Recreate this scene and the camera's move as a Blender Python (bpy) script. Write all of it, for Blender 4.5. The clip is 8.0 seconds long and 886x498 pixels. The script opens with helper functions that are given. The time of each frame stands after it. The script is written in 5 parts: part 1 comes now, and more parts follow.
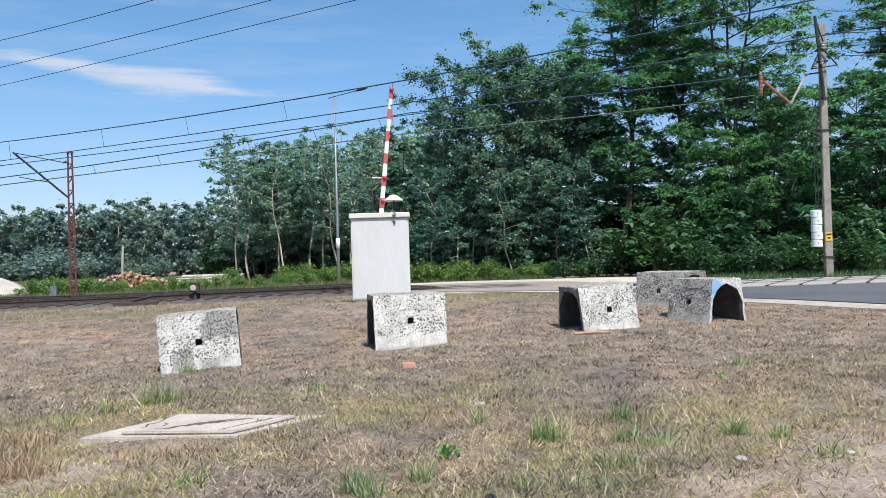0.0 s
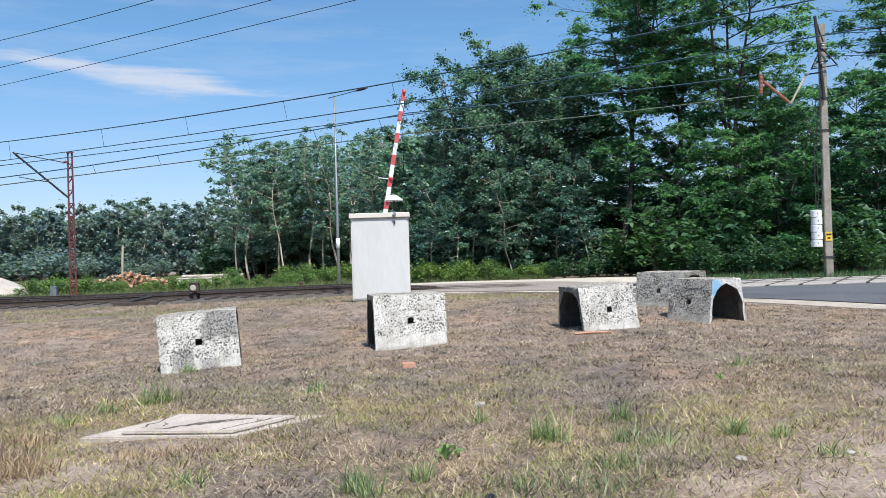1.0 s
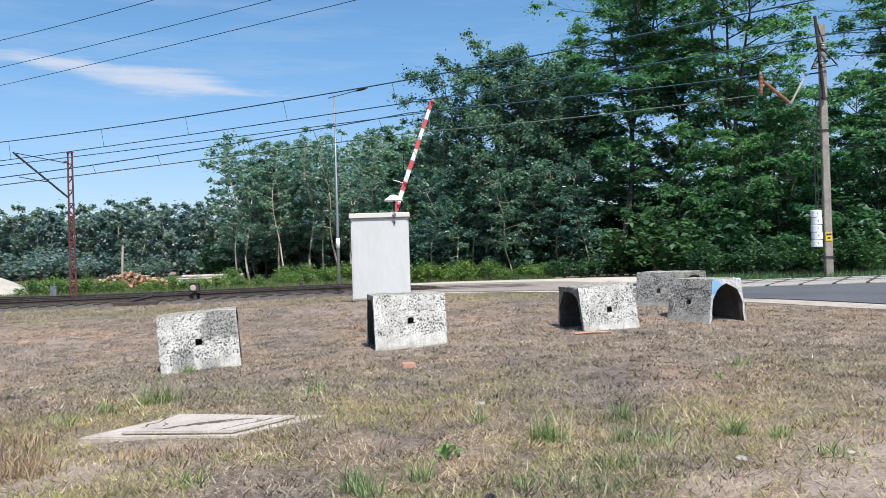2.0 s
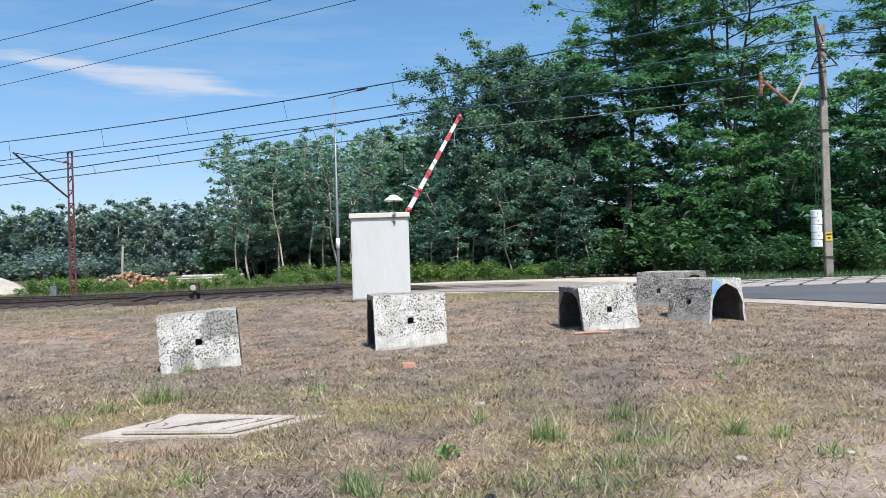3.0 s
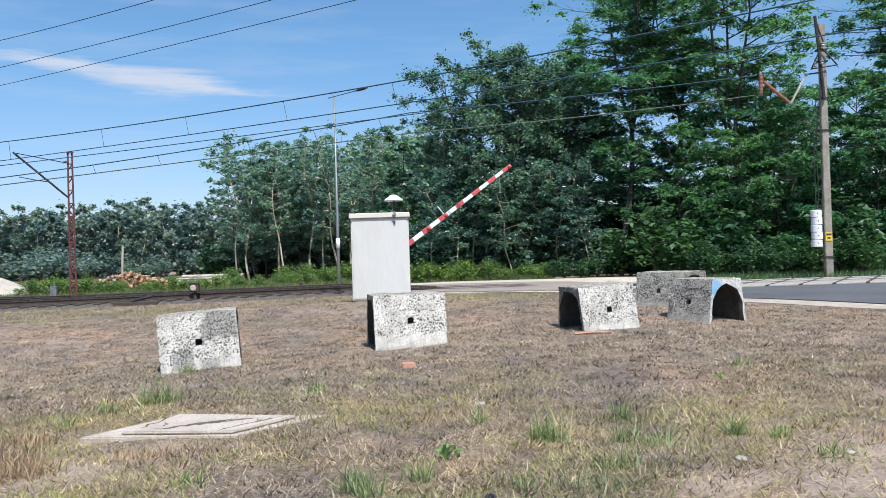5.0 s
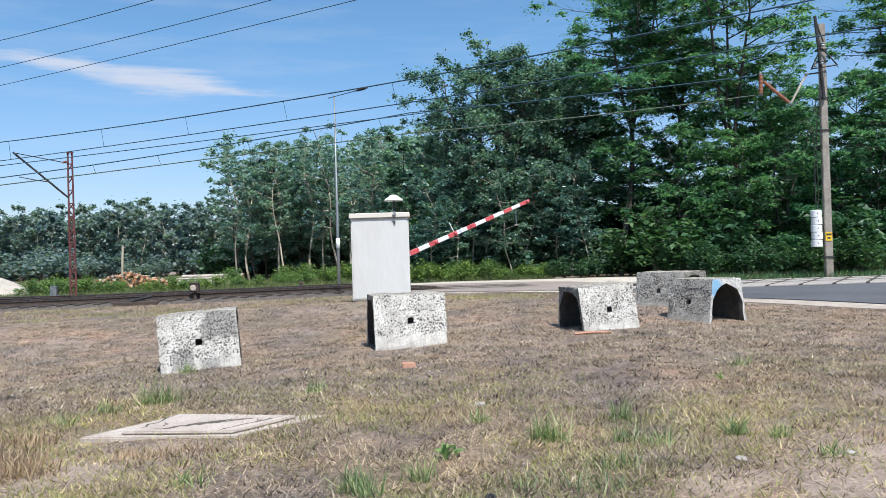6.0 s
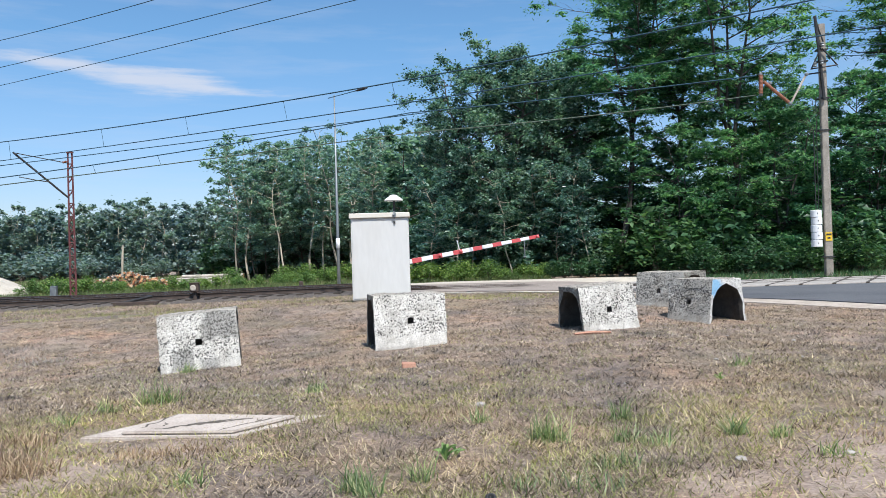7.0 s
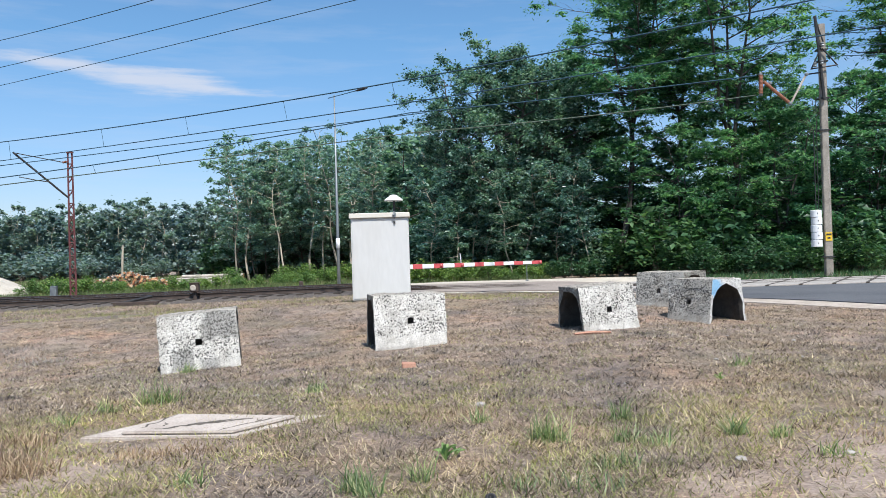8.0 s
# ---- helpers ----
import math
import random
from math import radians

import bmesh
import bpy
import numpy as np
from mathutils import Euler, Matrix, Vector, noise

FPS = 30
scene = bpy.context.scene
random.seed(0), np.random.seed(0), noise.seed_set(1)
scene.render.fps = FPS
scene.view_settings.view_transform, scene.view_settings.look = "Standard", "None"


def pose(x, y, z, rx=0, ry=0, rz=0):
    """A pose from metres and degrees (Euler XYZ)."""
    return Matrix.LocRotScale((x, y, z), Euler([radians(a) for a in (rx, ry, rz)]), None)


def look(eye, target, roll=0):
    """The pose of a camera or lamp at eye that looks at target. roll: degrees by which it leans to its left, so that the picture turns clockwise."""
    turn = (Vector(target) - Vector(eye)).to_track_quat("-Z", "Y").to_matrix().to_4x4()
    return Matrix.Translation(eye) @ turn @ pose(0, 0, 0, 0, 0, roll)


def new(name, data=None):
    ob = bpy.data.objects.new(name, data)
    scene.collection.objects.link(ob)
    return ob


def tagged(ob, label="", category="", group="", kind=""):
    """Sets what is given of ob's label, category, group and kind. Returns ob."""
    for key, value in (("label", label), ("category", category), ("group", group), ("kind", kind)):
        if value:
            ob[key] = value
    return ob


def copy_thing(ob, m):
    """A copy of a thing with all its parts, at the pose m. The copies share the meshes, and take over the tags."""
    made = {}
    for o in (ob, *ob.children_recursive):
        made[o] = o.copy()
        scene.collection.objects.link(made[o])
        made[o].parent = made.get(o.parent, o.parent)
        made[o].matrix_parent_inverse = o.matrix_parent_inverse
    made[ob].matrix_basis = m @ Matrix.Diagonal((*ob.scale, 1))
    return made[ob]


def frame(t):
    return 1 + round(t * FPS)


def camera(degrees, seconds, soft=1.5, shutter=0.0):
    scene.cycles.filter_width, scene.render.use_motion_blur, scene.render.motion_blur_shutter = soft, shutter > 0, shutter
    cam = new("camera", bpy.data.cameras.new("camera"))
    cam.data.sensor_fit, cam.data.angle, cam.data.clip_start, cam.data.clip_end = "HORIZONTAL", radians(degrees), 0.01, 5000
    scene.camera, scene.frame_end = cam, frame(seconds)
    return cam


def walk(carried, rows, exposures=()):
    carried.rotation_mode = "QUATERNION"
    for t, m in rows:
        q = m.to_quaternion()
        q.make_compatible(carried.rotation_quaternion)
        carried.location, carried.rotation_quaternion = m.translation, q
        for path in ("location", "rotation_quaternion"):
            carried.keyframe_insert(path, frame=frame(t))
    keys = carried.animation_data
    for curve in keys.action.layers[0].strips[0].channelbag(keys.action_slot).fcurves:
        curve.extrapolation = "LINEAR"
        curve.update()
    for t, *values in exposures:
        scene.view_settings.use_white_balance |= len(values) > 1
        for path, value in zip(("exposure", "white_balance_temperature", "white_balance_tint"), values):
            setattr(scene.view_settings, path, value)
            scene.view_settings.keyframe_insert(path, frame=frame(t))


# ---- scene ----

# ---------------------------------------------------------------- camera
cam = camera(60, 8.0, soft=0.85)
VIEW = look((0, 0, 1.55), (0, 10, 1.66), -1.8)
walk(cam, [(0, VIEW), (8.0, VIEW)], exposures=[(0, 0.44, 6180, 10), (8.0, 0.44, 6180, 10)])

# ---------------------------------------------------------------- world and sun
SUN_AZ = math.atan2(0.36, -0.933)      # towards the sun, clockwise from +y
SUN_EL = radians(58)
world = bpy.data.worlds.new("sky")
scene.world = world
world.use_nodes = True
wn, wl = world.node_tree.nodes, world.node_tree.links
wn.clear()
sky = wn.new("ShaderNodeTexSky")
sky.sky_type, sky.sun_disc = "NISHITA", False
sky.sun_elevation, sky.sun_rotation = SUN_EL, SUN_AZ
sky.air_density, sky.dust_density, sky.ozone_density = 1.0, 0.6, 0.7
w_bg = wn.new("ShaderNodeBackground")
w_bg.inputs["Strength"].default_value = 0.092
w_out = wn.new("ShaderNodeOutputWorld")
# thin drawn-out cloud wisps, one of them fuller
w_tc = wn.new("ShaderNodeTexCoord")
w_map = wn.new("ShaderNodeMapping")
w_map.inputs["Scale"].default_value = (3.0, 3.0, 26.0)
wl.new(w_tc.outputs["Generated"], w_map.inputs["Vector"])
w_noise = wn.new("ShaderNodeTexNoise")
w_noise.inputs["Scale"].default_value, w_noise.inputs["Detail"].default_value, w_noise.inputs["Roughness"].default_value = 1.6, 6.0, 0.6
wl.new(w_map.outputs[0], w_noise.inputs["Vector"])
w_faint = wn.new("ShaderNodeMapRange")
w_faint.inputs["From Min"].default_value, w_faint.inputs["From Max"].default_value = 0.48, 0.80
w_faint.inputs["To Max"].default_value = 0.2
wl.new(w_noise.outputs["Fac"], w_faint.inputs["Value"])


def cloud_core(direction, wide, tall, strength):
    """A soft oval of cloud round one direction of the sky."""
    sub = wn.new("ShaderNodeVectorMath")
    sub.operation = "SUBTRACT"
    sub.inputs[1].default_value = direction
    wl.new(w_tc.outputs["Generated"], sub.inputs[0])
    mp = wn.new("ShaderNodeMapping")
    mp.inputs["Rotation"].default_value = (0, radians(-5.5), 0)
    wl.new(sub.outputs[0], mp.inputs["Vector"])
    sc = wn.new("ShaderNodeVectorMath")
    sc.operation = "MULTIPLY"
    sc.inputs[1].default_value = (1 / wide, 0.3 / wide, 1 / tall)
    wl.new(mp.outputs[0], sc.inputs[0])
    ln = wn.new("ShaderNodeVectorMath")
    ln.operation = "LENGTH"
    wl.new(sc.outputs[0], ln.inputs[0])
    nz = wn.new("ShaderNodeMath")
    nz.operation = "MULTIPLY_ADD"
    nz.inputs[1].default_value, nz.inputs[2].default_value = -3.2, 1.6
    wl.new(w_noise.outputs["Fac"], nz.inputs[0])
    ad = wn.new("ShaderNodeMath")
    wl.new(ln.outputs["Value"], ad.inputs[0])
    wl.new(nz.outputs[0], ad.inputs[1])
    mr = wn.new("ShaderNodeMapRange")
    mr.interpolation_type = "SMOOTHSTEP"
    mr.inputs["From Min"].default_value, mr.inputs["From Max"].default_value = 1.0, 0.15
    mr.inputs["To Max"].default_value = strength
    wl.new(ad.outputs[0], mr.inputs["Value"])
    return mr.outputs[0]


w_core = cloud_core(Vector((-0.355, 0.912, 0.225)).normalized(), 0.14, 0.017, 0.75)
w_max = wn.new("ShaderNodeMath")
w_max.operation = "MAXIMUM"
wl.new(w_faint.outputs[0], w_max.inputs[0])
wl.new(w_core, w_max.inputs[1])
w_mix = wn.new("ShaderNodeMix")
w_mix.data_type = "RGBA"
w_mix.inputs[7].default_value = (6.1, 6.15, 6.6, 1)
wl.new(w_max.outputs[0], w_mix.inputs[0])
w_tint = wn.new("ShaderNodeMix")
w_tint.data_type, w_tint.blend_type = "RGBA", "MULTIPLY"
w_tint.inputs[0].default_value = 1.0
# greyer haze low down, clearer blue higher up
w_sep = wn.new("ShaderNodeSeparateXYZ")
wl.new(w_tc.outputs["Generated"], w_sep.inputs[0])
w_haze = wn.new("ShaderNodeValToRGB")
w_haze.color_ramp.elements[0].position, w_haze.color_ramp.elements[0].color = 0.06, (0.70, 0.745, 0.88, 1)
w_haze.color_ramp.elements[1].position, w_haze.color_ramp.elements[1].color = 0.27, (0.65, 0.885, 1.0, 1)
wl.new(w_sep.outputs["Z"], w_haze.inputs[0])
w_gain = wn.new("ShaderNodeMix")
w_gain.data_type, w_gain.blend_type = "RGBA", "MULTIPLY"
w_gain.inputs[0].default_value = 1.0
w_gain.inputs[7].default_value = (1.25, 1.25, 1.25, 1)
wl.new(w_haze.outputs[0], w_gain.inputs[6])
wl.new(w_gain.outputs[2], w_tint.inputs[7])
wl.new(sky.outputs[0], w_tint.inputs[6])
wl.new(w_tint.outputs[2], w_mix.inputs[6])
wl.new(w_mix.outputs[2], w_bg.inputs["Color"])
wl.new(w_bg.outputs[0], w_out.inputs["Surface"])

sun_data = bpy.data.lights.new("sun", "SUN")
sun_data.energy, sun_data.angle, sun_data.color = 5.0, radians(0.53), (1.0, 0.95, 0.88)
sun = new("sun", sun_data)
to_sun = Vector((math.sin(SUN_AZ) * math.cos(SUN_EL), math.cos(SUN_AZ) * math.cos(SUN_EL), math.sin(SUN_EL)))
sun.matrix_world = look(tuple(to_sun * 60), (0, 0, 0))


# ---------------------------------------------------------------- materials
def mat_base(name):
    m = bpy.data.materials.new(name)
    m.use_nodes = True
    nt = m.node_tree
    b = nt.nodes["Principled BSDF"]
    return m, nt, b


def n_noise(nt, scale, detail=4.0, rough=0.6, coords=None, stretch=None):
    tc = nt.nodes.new("ShaderNodeTexCoord")
    src = tc.outputs["Object"] if coords is None else coords
    if stretch:
        mp = nt.nodes.new("ShaderNodeMapping")
        mp.inputs["Scale"].default_value = stretch
        nt.links.new(src, mp.inputs["Vector"])
        src = mp.outputs[0]
    n = nt.nodes.new("ShaderNodeTexNoise")
    n.inputs["Scale"].default_value, n.inputs["Detail"].default_value, n.inputs["Roughness"].default_value = scale, detail, rough
    nt.links.new(src, n.inputs["Vector"])
    return n.outputs["Fac"]


def n_ramp(nt, fac, stops, mode="LINEAR"):
    r = nt.nodes.new("ShaderNodeValToRGB")
    r.color_ramp.interpolation = mode
    els = r.color_ramp.elements
    while len(els) < len(stops):
        els.new(0.5)
    for e, (p, c) in zip(els, stops):
        e.position = p
        e.color = (*c, 1) if len(c) == 3 else c
    nt.links.new(fac, r.inputs[0])
    return r.outputs[0]


def n_mix(nt, fac, a, b, blend="MIX"):
    x = nt.nodes.new("ShaderNodeMix")
    x.data_type, x.blend_type = "RGBA", blend
    for sock, v in ((x.inputs[0], fac), (x.inputs[6], a), (x.inputs[7], b)):
        if isinstance(v, bpy.types.NodeSocket):
            nt.links.new(v, sock)
        elif isinstance(v, (int, float)):
            sock.default_value = v
        else:
            sock.default_value = (*v, 1)
    return x.outputs[2]


def n_bump(nt, b, height, strength, dist):
    bp = nt.nodes.new("ShaderNodeBump")
    bp.inputs["Strength"].default_value, bp.inputs["Distance"].default_value = strength, dist
    nt.links.new(height, bp.inputs["Height"])
    nt.links.new(bp.outputs[0], b.inputs["Normal"])


def surface(name, dark, light, scale=6.0, fine=60.0, rough=0.7, metal=0.0, bump=0.2, dist=0.01, stretch=None, spec=0.5, fade=1.0):
    """Two scales of variation between two tones, with fine relief."""
    m, nt, b = mat_base(name)
    big = n_noise(nt, scale, 5, 0.65, None, stretch)
    small = n_noise(nt, fine, 3, 0.6, None, stretch)
    c1 = n_ramp(nt, big, [(0.3, dark), (0.7, light)])
    lo, hi = 1 - 0.28 * fade, 1 + 0.12 * fade
    c2 = n_ramp(nt, small, [(0.3, (lo, lo, lo)), (0.7, (hi, hi, hi))])
    col = n_mix(nt, 1.0, c1, c2, "MULTIPLY")
    nt.links.new(col, b.inputs["Base Color"])
    b.inputs["Roughness"].default_value, b.inputs["Metallic"].default_value = rough, metal
    b.inputs["Specular IOR Level"].default_value = spec
    if bump:
        n_bump(nt, b, small, bump, dist)
    return m


def leafy(name, tones, through_light=0.3, rough=0.5, mottle=0.0):
    """Foliage: tone varies leaf by leaf and in larger patches."""
    m, nt, b = mat_base(name)
    geo = nt.nodes.new("ShaderNodeNewGeometry")
    col = n_ramp(nt, geo.outputs["Random Per Island"], tones)
    big = n_noise(nt, 0.5, 3)
    info = nt.nodes.new("ShaderNodeObjectInfo")
    tint = n_ramp(nt, big, [(0.35, (0.78, 0.82, 0.85)), (0.65, (1.2, 1.15, 1.0))])
    tree = n_ramp(nt, info.outputs["Random"], [(0.0, (0.76, 0.85, 0.95)), (1.0, (1.13, 1.08, 0.95))])
    col = n_mix(nt, 1.0, col, tint, "MULTIPLY")
    if not mottle:
        col = n_mix(nt, 1.0, col, tree, "MULTIPLY")
    if mottle:
        spots = n_ramp(nt, n_noise(nt, 2.3, 5, 0.7), [(0.34, (1 - mottle, 1 - mottle, 1 - 0.9 * mottle)), (0.5, (1, 0.98, 0.96)), (0.66, (1 + mottle, 1 + 0.95 * mottle, 1 + 0.85 * mottle))])
        col = n_mix(nt, 1.0, col, spots, "MULTIPLY")
    nt.links.new(col, b.inputs["Base Color"])
    b.inputs["Roughness"].default_value = rough
    b.inputs["Specular IOR Level"].default_value = 0.4
    tr = nt.nodes.new("ShaderNodeBsdfTranslucent")
    nt.links.new(n_mix(nt, 1.0, col, (1.4, 1.6, 0.95), "MULTIPLY"), tr.inputs["Color"])
    mx = nt.nodes.new("ShaderNodeMixShader")
    mx.inputs[0].default_value = through_light
    nt.links.new(b.outputs[0], mx.inputs[1])
    nt.links.new(tr.outputs[0], mx.inputs[2])
    nt.links.new(mx.outputs[0], nt.nodes["Material Output"].inputs["Surface"])
    return m


def pitted_concrete(name, pale, mid, dark, cover, worn=()):
    """Old weathered concrete: pale skin broken by dark pits of two sizes, bare patches and stain."""
    m, nt, b = mat_base(name)
    info = nt.nodes.new("ShaderNodeObjectInfo")
    tc = nt.nodes.new("ShaderNodeTexCoord")
    sh = nt.nodes.new("ShaderNodeVectorMath")
    sh.operation = "MULTIPLY_ADD"
    sh.inputs[1].default_value = (9, 7, 5)
    cx = nt.nodes.new("ShaderNodeCombineXYZ")
    for k in range(3):
        nt.links.new(info.outputs["Random"], cx.inputs[k])
    nt.links.new(cx.outputs[0], sh.inputs[0])
    nt.links.new(tc.outputs["Object"], sh.inputs[2])
    at = sh.outputs[0]
    big = n_noise(nt, 2.4, 4, 0.6, at)
    pits = n_noise(nt, 35, 5, 0.70, at)
    fine = n_noise(nt, 110, 3, 0.6, at)
    stain = n_noise(nt, 5, 5, 0.7, at, (1, 1, 0.45))
    skin = n_ramp(nt, fine, [(0.3, mid), (0.6, pale)])
    skin = n_mix(nt, 1.0, skin, n_ramp(nt, stain, [(0.35, (0.72, 0.70, 0.66)), (0.6, (1.06, 1.05, 1.02))]), "MULTIPLY")
    shift = nt.nodes.new("ShaderNodeMath")
    shift.operation = "MULTIPLY_ADD"
    shift.inputs[1].default_value = 0.30
    nt.links.new(big, shift.inputs[0])
    # the foot of the walls kept its smooth pale skin
    sep = nt.nodes.new("ShaderNodeSeparateXYZ")
    nt.links.new(tc.outputs["Object"], sep.inputs[0])
    foot = nt.nodes.new("ShaderNodeMapRange")
    foot.inputs["From Min"].default_value, foot.inputs["From Max"].default_value = 0.25, 0.13
    foot.inputs["To Max"].default_value = 0.17
    nt.links.new(sep.outputs["Z"], foot.inputs["Value"])
    both = nt.nodes.new("ShaderNodeMath")
    nt.links.new(pits, both.inputs[0])
    nt.links.new(foot.outputs[0], both.inputs[1])
    nt.links.new(both.outputs[0], shift.inputs[2])
    lv = cover + 0.148
    mask = n_ramp(nt, shift.outputs[0], [(lv - 0.03, (1, 1, 1)), (lv + 0.02, (0, 0, 0))])
    col = n_mix(nt, mask, skin, dark)
    # patches where the limewash has worn off, with ragged straight edges
    for x0, x1, z0, z1, depth in worn:
        edge = None
        for out, lo, hi in (("X", x0, x1), ("Z", z0, z1)):
            d = nt.nodes.new("ShaderNodeMath")
            d.operation = "SUBTRACT"
            d.inputs[1].default_value = (lo + hi) / 2
            nt.links.new(sep.outputs[out], d.inputs[0])
            ab = nt.nodes.new("ShaderNodeMath")
            ab.operation = "ABSOLUTE"
            nt.links.new(d.outputs[0], ab.inputs[0])
            sc = nt.nodes.new("ShaderNodeMath")
            sc.operation = "DIVIDE"
            sc.inputs[1].default_value = (hi - lo) / 2
            nt.links.new(ab.outputs[0], sc.inputs[0])
            if edge is None:
                edge = sc.outputs[0]
            else:
                mx = nt.nodes.new("ShaderNodeMath")
                mx.operation = "MAXIMUM"
                nt.links.new(edge, mx.inputs[0])
                nt.links.new(sc.outputs[0], mx.inputs[1])
                edge = mx.outputs[0]
        rag = nt.nodes.new("ShaderNodeMath")
        rag.operation = "MULTIPLY_ADD"
        rag.inputs[1].default_value = 0.9
        nt.links.new(stain, rag.inputs[0])
        nt.links.new(edge, rag.inputs[2])
        bare = n_ramp(nt, rag.outputs[0], [(0.0, (depth, depth, depth)), (0.62, (depth, depth, depth)), (0.74, (0, 0, 0))])
        half = nt.nodes.new("ShaderNodeMath")
        half.operation = "MULTIPLY"
        half.inputs[1].default_value = 0.5
        nt.links.new(rag.outputs[0], half.inputs[0])
        nt.links.new(half.outputs[0], bare.node.inputs[0])
        col = n_mix(nt, bare, col, n_ramp(nt, pits, [(0.44, (0.085, 0.08, 0.07)), (0.56, (0.27, 0.26, 0.24))]))
    moss = n_ramp(nt, n_noise(nt, 1.9, 5, 0.7, at), [(0.56, (0, 0, 0)), (0.76, (0.45, 0.45, 0.45))])
    col = n_mix(nt, moss, col, (0.17, 0.16, 0.12))
    nt.links.new(col, b.inputs["Base Color"])
    b.inputs["Roughness"].default_value = 0.92
    n_bump(nt, b, pits, 0.9, 0.03)
    return m


# trodden bare patches of the field: x, y, radius
BARE = ((3.3, 4.9, 1.2), (2.5, 4.3, 0.7), (1.7, 4.7, 0.4), (-2.1, 5.9, 0.45), (-2.6, 5.2, 0.5), (4.6, 7.2, 0.7))


def ground_material():
    m, nt, b = mat_base("dry_field_soil")
    big = n_noise(nt, 0.35, 5, 0.65)
    region = n_noise(nt, 0.9, 4, 0.6)
    mid = n_noise(nt, 3.2, 5, 0.7)
    fine = n_noise(nt, 34, 4, 0.7)
    straw = n_noise(nt, 18, 5, 0.8, None, (1.0, 2.2, 1.0))
    soil = n_ramp(nt, mid, [(0.34, (0.07, 0.054, 0.046)), (0.52, (0.23, 0.18, 0.147)), (0.68, (0.42, 0.335, 0.26))])
    dry = n_ramp(nt, straw, [(0.42, (0.060, 0.046, 0.040)), (0.5, (0.215, 0.168, 0.142)), (0.59, (0.49, 0.415, 0.335))])
    col = n_mix(nt, n_ramp(nt, fine, [(0.4, (0, 0, 0)), (0.6, (1, 1, 1))]), soil, dry)
    tone = n_ramp(nt, region, [(0.32, (0.66, 0.66, 0.70)), (0.45, (0.95, 0.90, 0.86)), (0.55, (1.12, 1.0, 0.87)), (0.68, (1.45, 1.13, 0.92))])
    col = n_mix(nt, 1.0, col, tone, "MULTIPLY")
    bare = n_ramp(nt, n_noise(nt, 0.55, 5, 0.7), [(0.52, (0, 0, 0)), (0.66, (0.6, 0.6, 0.6))])
    edge = n_noise(nt, 1.8, 5, 0.7)
    tc = nt.nodes.new("ShaderNodeTexCoord")
    for cx, cy, r in BARE:
        dist = nt.nodes.new("ShaderNodeVectorMath")
        dist.operation = "DISTANCE"
        dist.inputs[1].default_value = (cx, cy, 0.13)
        nt.links.new(tc.outputs["Object"], dist.inputs[0])
        ad = nt.nodes.new("ShaderNodeMath")
        ad.operation = "MULTIPLY_ADD"
        ad.inputs[1].default_value = r * 1.2
        nt.links.new(edge, ad.inputs[0])
        nt.links.new(dist.outputs["Value"], ad.inputs[2])
        scaled = nt.nodes.new("ShaderNodeMath")
        scaled.operation = "DIVIDE"
        scaled.inputs[1].default_value = r * 2
        nt.links.new(ad.outputs[0], scaled.inputs[0])
        bare = n_mix(nt, 1.0, bare, n_ramp(nt, scaled.outputs[0], [(0.5, (0.9, 0.9, 0.9)), (0.85, (0, 0, 0))]), "LIGHTEN")
    col = n_mix(nt, bare, col, n_ramp(nt, fine, [(0.35, (0.29, 0.215, 0.17)), (0.65, (0.52, 0.41, 0.335))]))
    green = n_ramp(nt, big, [(0.48, (0, 0, 0)), (0.66, (0.5, 0.5, 0.5))])
    col = n_mix(nt, green, col, (0.16, 0.15, 0.075))
    nt.links.new(col, b.inputs["Base Color"])
    b.inputs["Roughness"].default_value = 0.95
    n_bump(nt, b, straw, 0.8, 0.035)
    return m


M_GROUND = ground_material()
M_BLOCK = pitted_concrete("limewashed_concrete", (0.68, 0.655, 0.615), (0.50, 0.48, 0.45), (0.055, 0.051, 0.045), 0.448)
M_BLOCK_WORN = pitted_concrete("worn_limewashed_concrete", (0.67, 0.645, 0.605), (0.48, 0.462, 0.43), (0.10, 0.094, 0.083), 0.452, ((0.05, 0.56, 0.52, 0.97, 0.75), (-0.42, -0.08, 0.12, 0.46, 0.6), (-0.02, 0.28, 0.10, 0.30, 0.5)))
# grey for walls turned from the sun, their weak grazing light painted in
M_BLOCK_SHADED = pitted_concrete("shaded_grey_concrete", (0.50, 0.48, 0.44), (0.34, 0.325, 0.30), (0.055, 0.051, 0.045), 0.462)
M_BLOCK_TOP = pitted_concrete("weathered_top", (0.46, 0.425, 0.375), (0.32, 0.295, 0.26), (0.09, 0.08, 0.068), 0.465)
# broken ends: darker concrete with the shade of the arches in its colour
M_BLOCK_RIM_SHADED = pitted_concrete("shaded_broken_concrete", (0.33, 0.315, 0.28), (0.22, 0.21, 0.185), (0.06, 0.056, 0.048), 0.49)
# near-black concrete that paints the shade inside the covers and their holes
M_INNER_SHADE = surface("shaded_inner_concrete", (0.035, 0.032, 0.028), (0.075, 0.068, 0.06), 4, 40, 0.95, 0, 0.4, 0.01)
# dead moss in the cracks, and the painted shadow under the slab lid
M_MOSS_SHADE = surface("dead_moss_gap_shade", (0.06, 0.052, 0.042), (0.13, 0.11, 0.09), 12, 70, 0.95, 0, 0.6, 0.01)
M_SLAB = surface("pale_concrete", (0.38, 0.318, 0.268), (0.53, 0.462, 0.40), 3, 45, 0.9, 0, 0.35, 0.006)
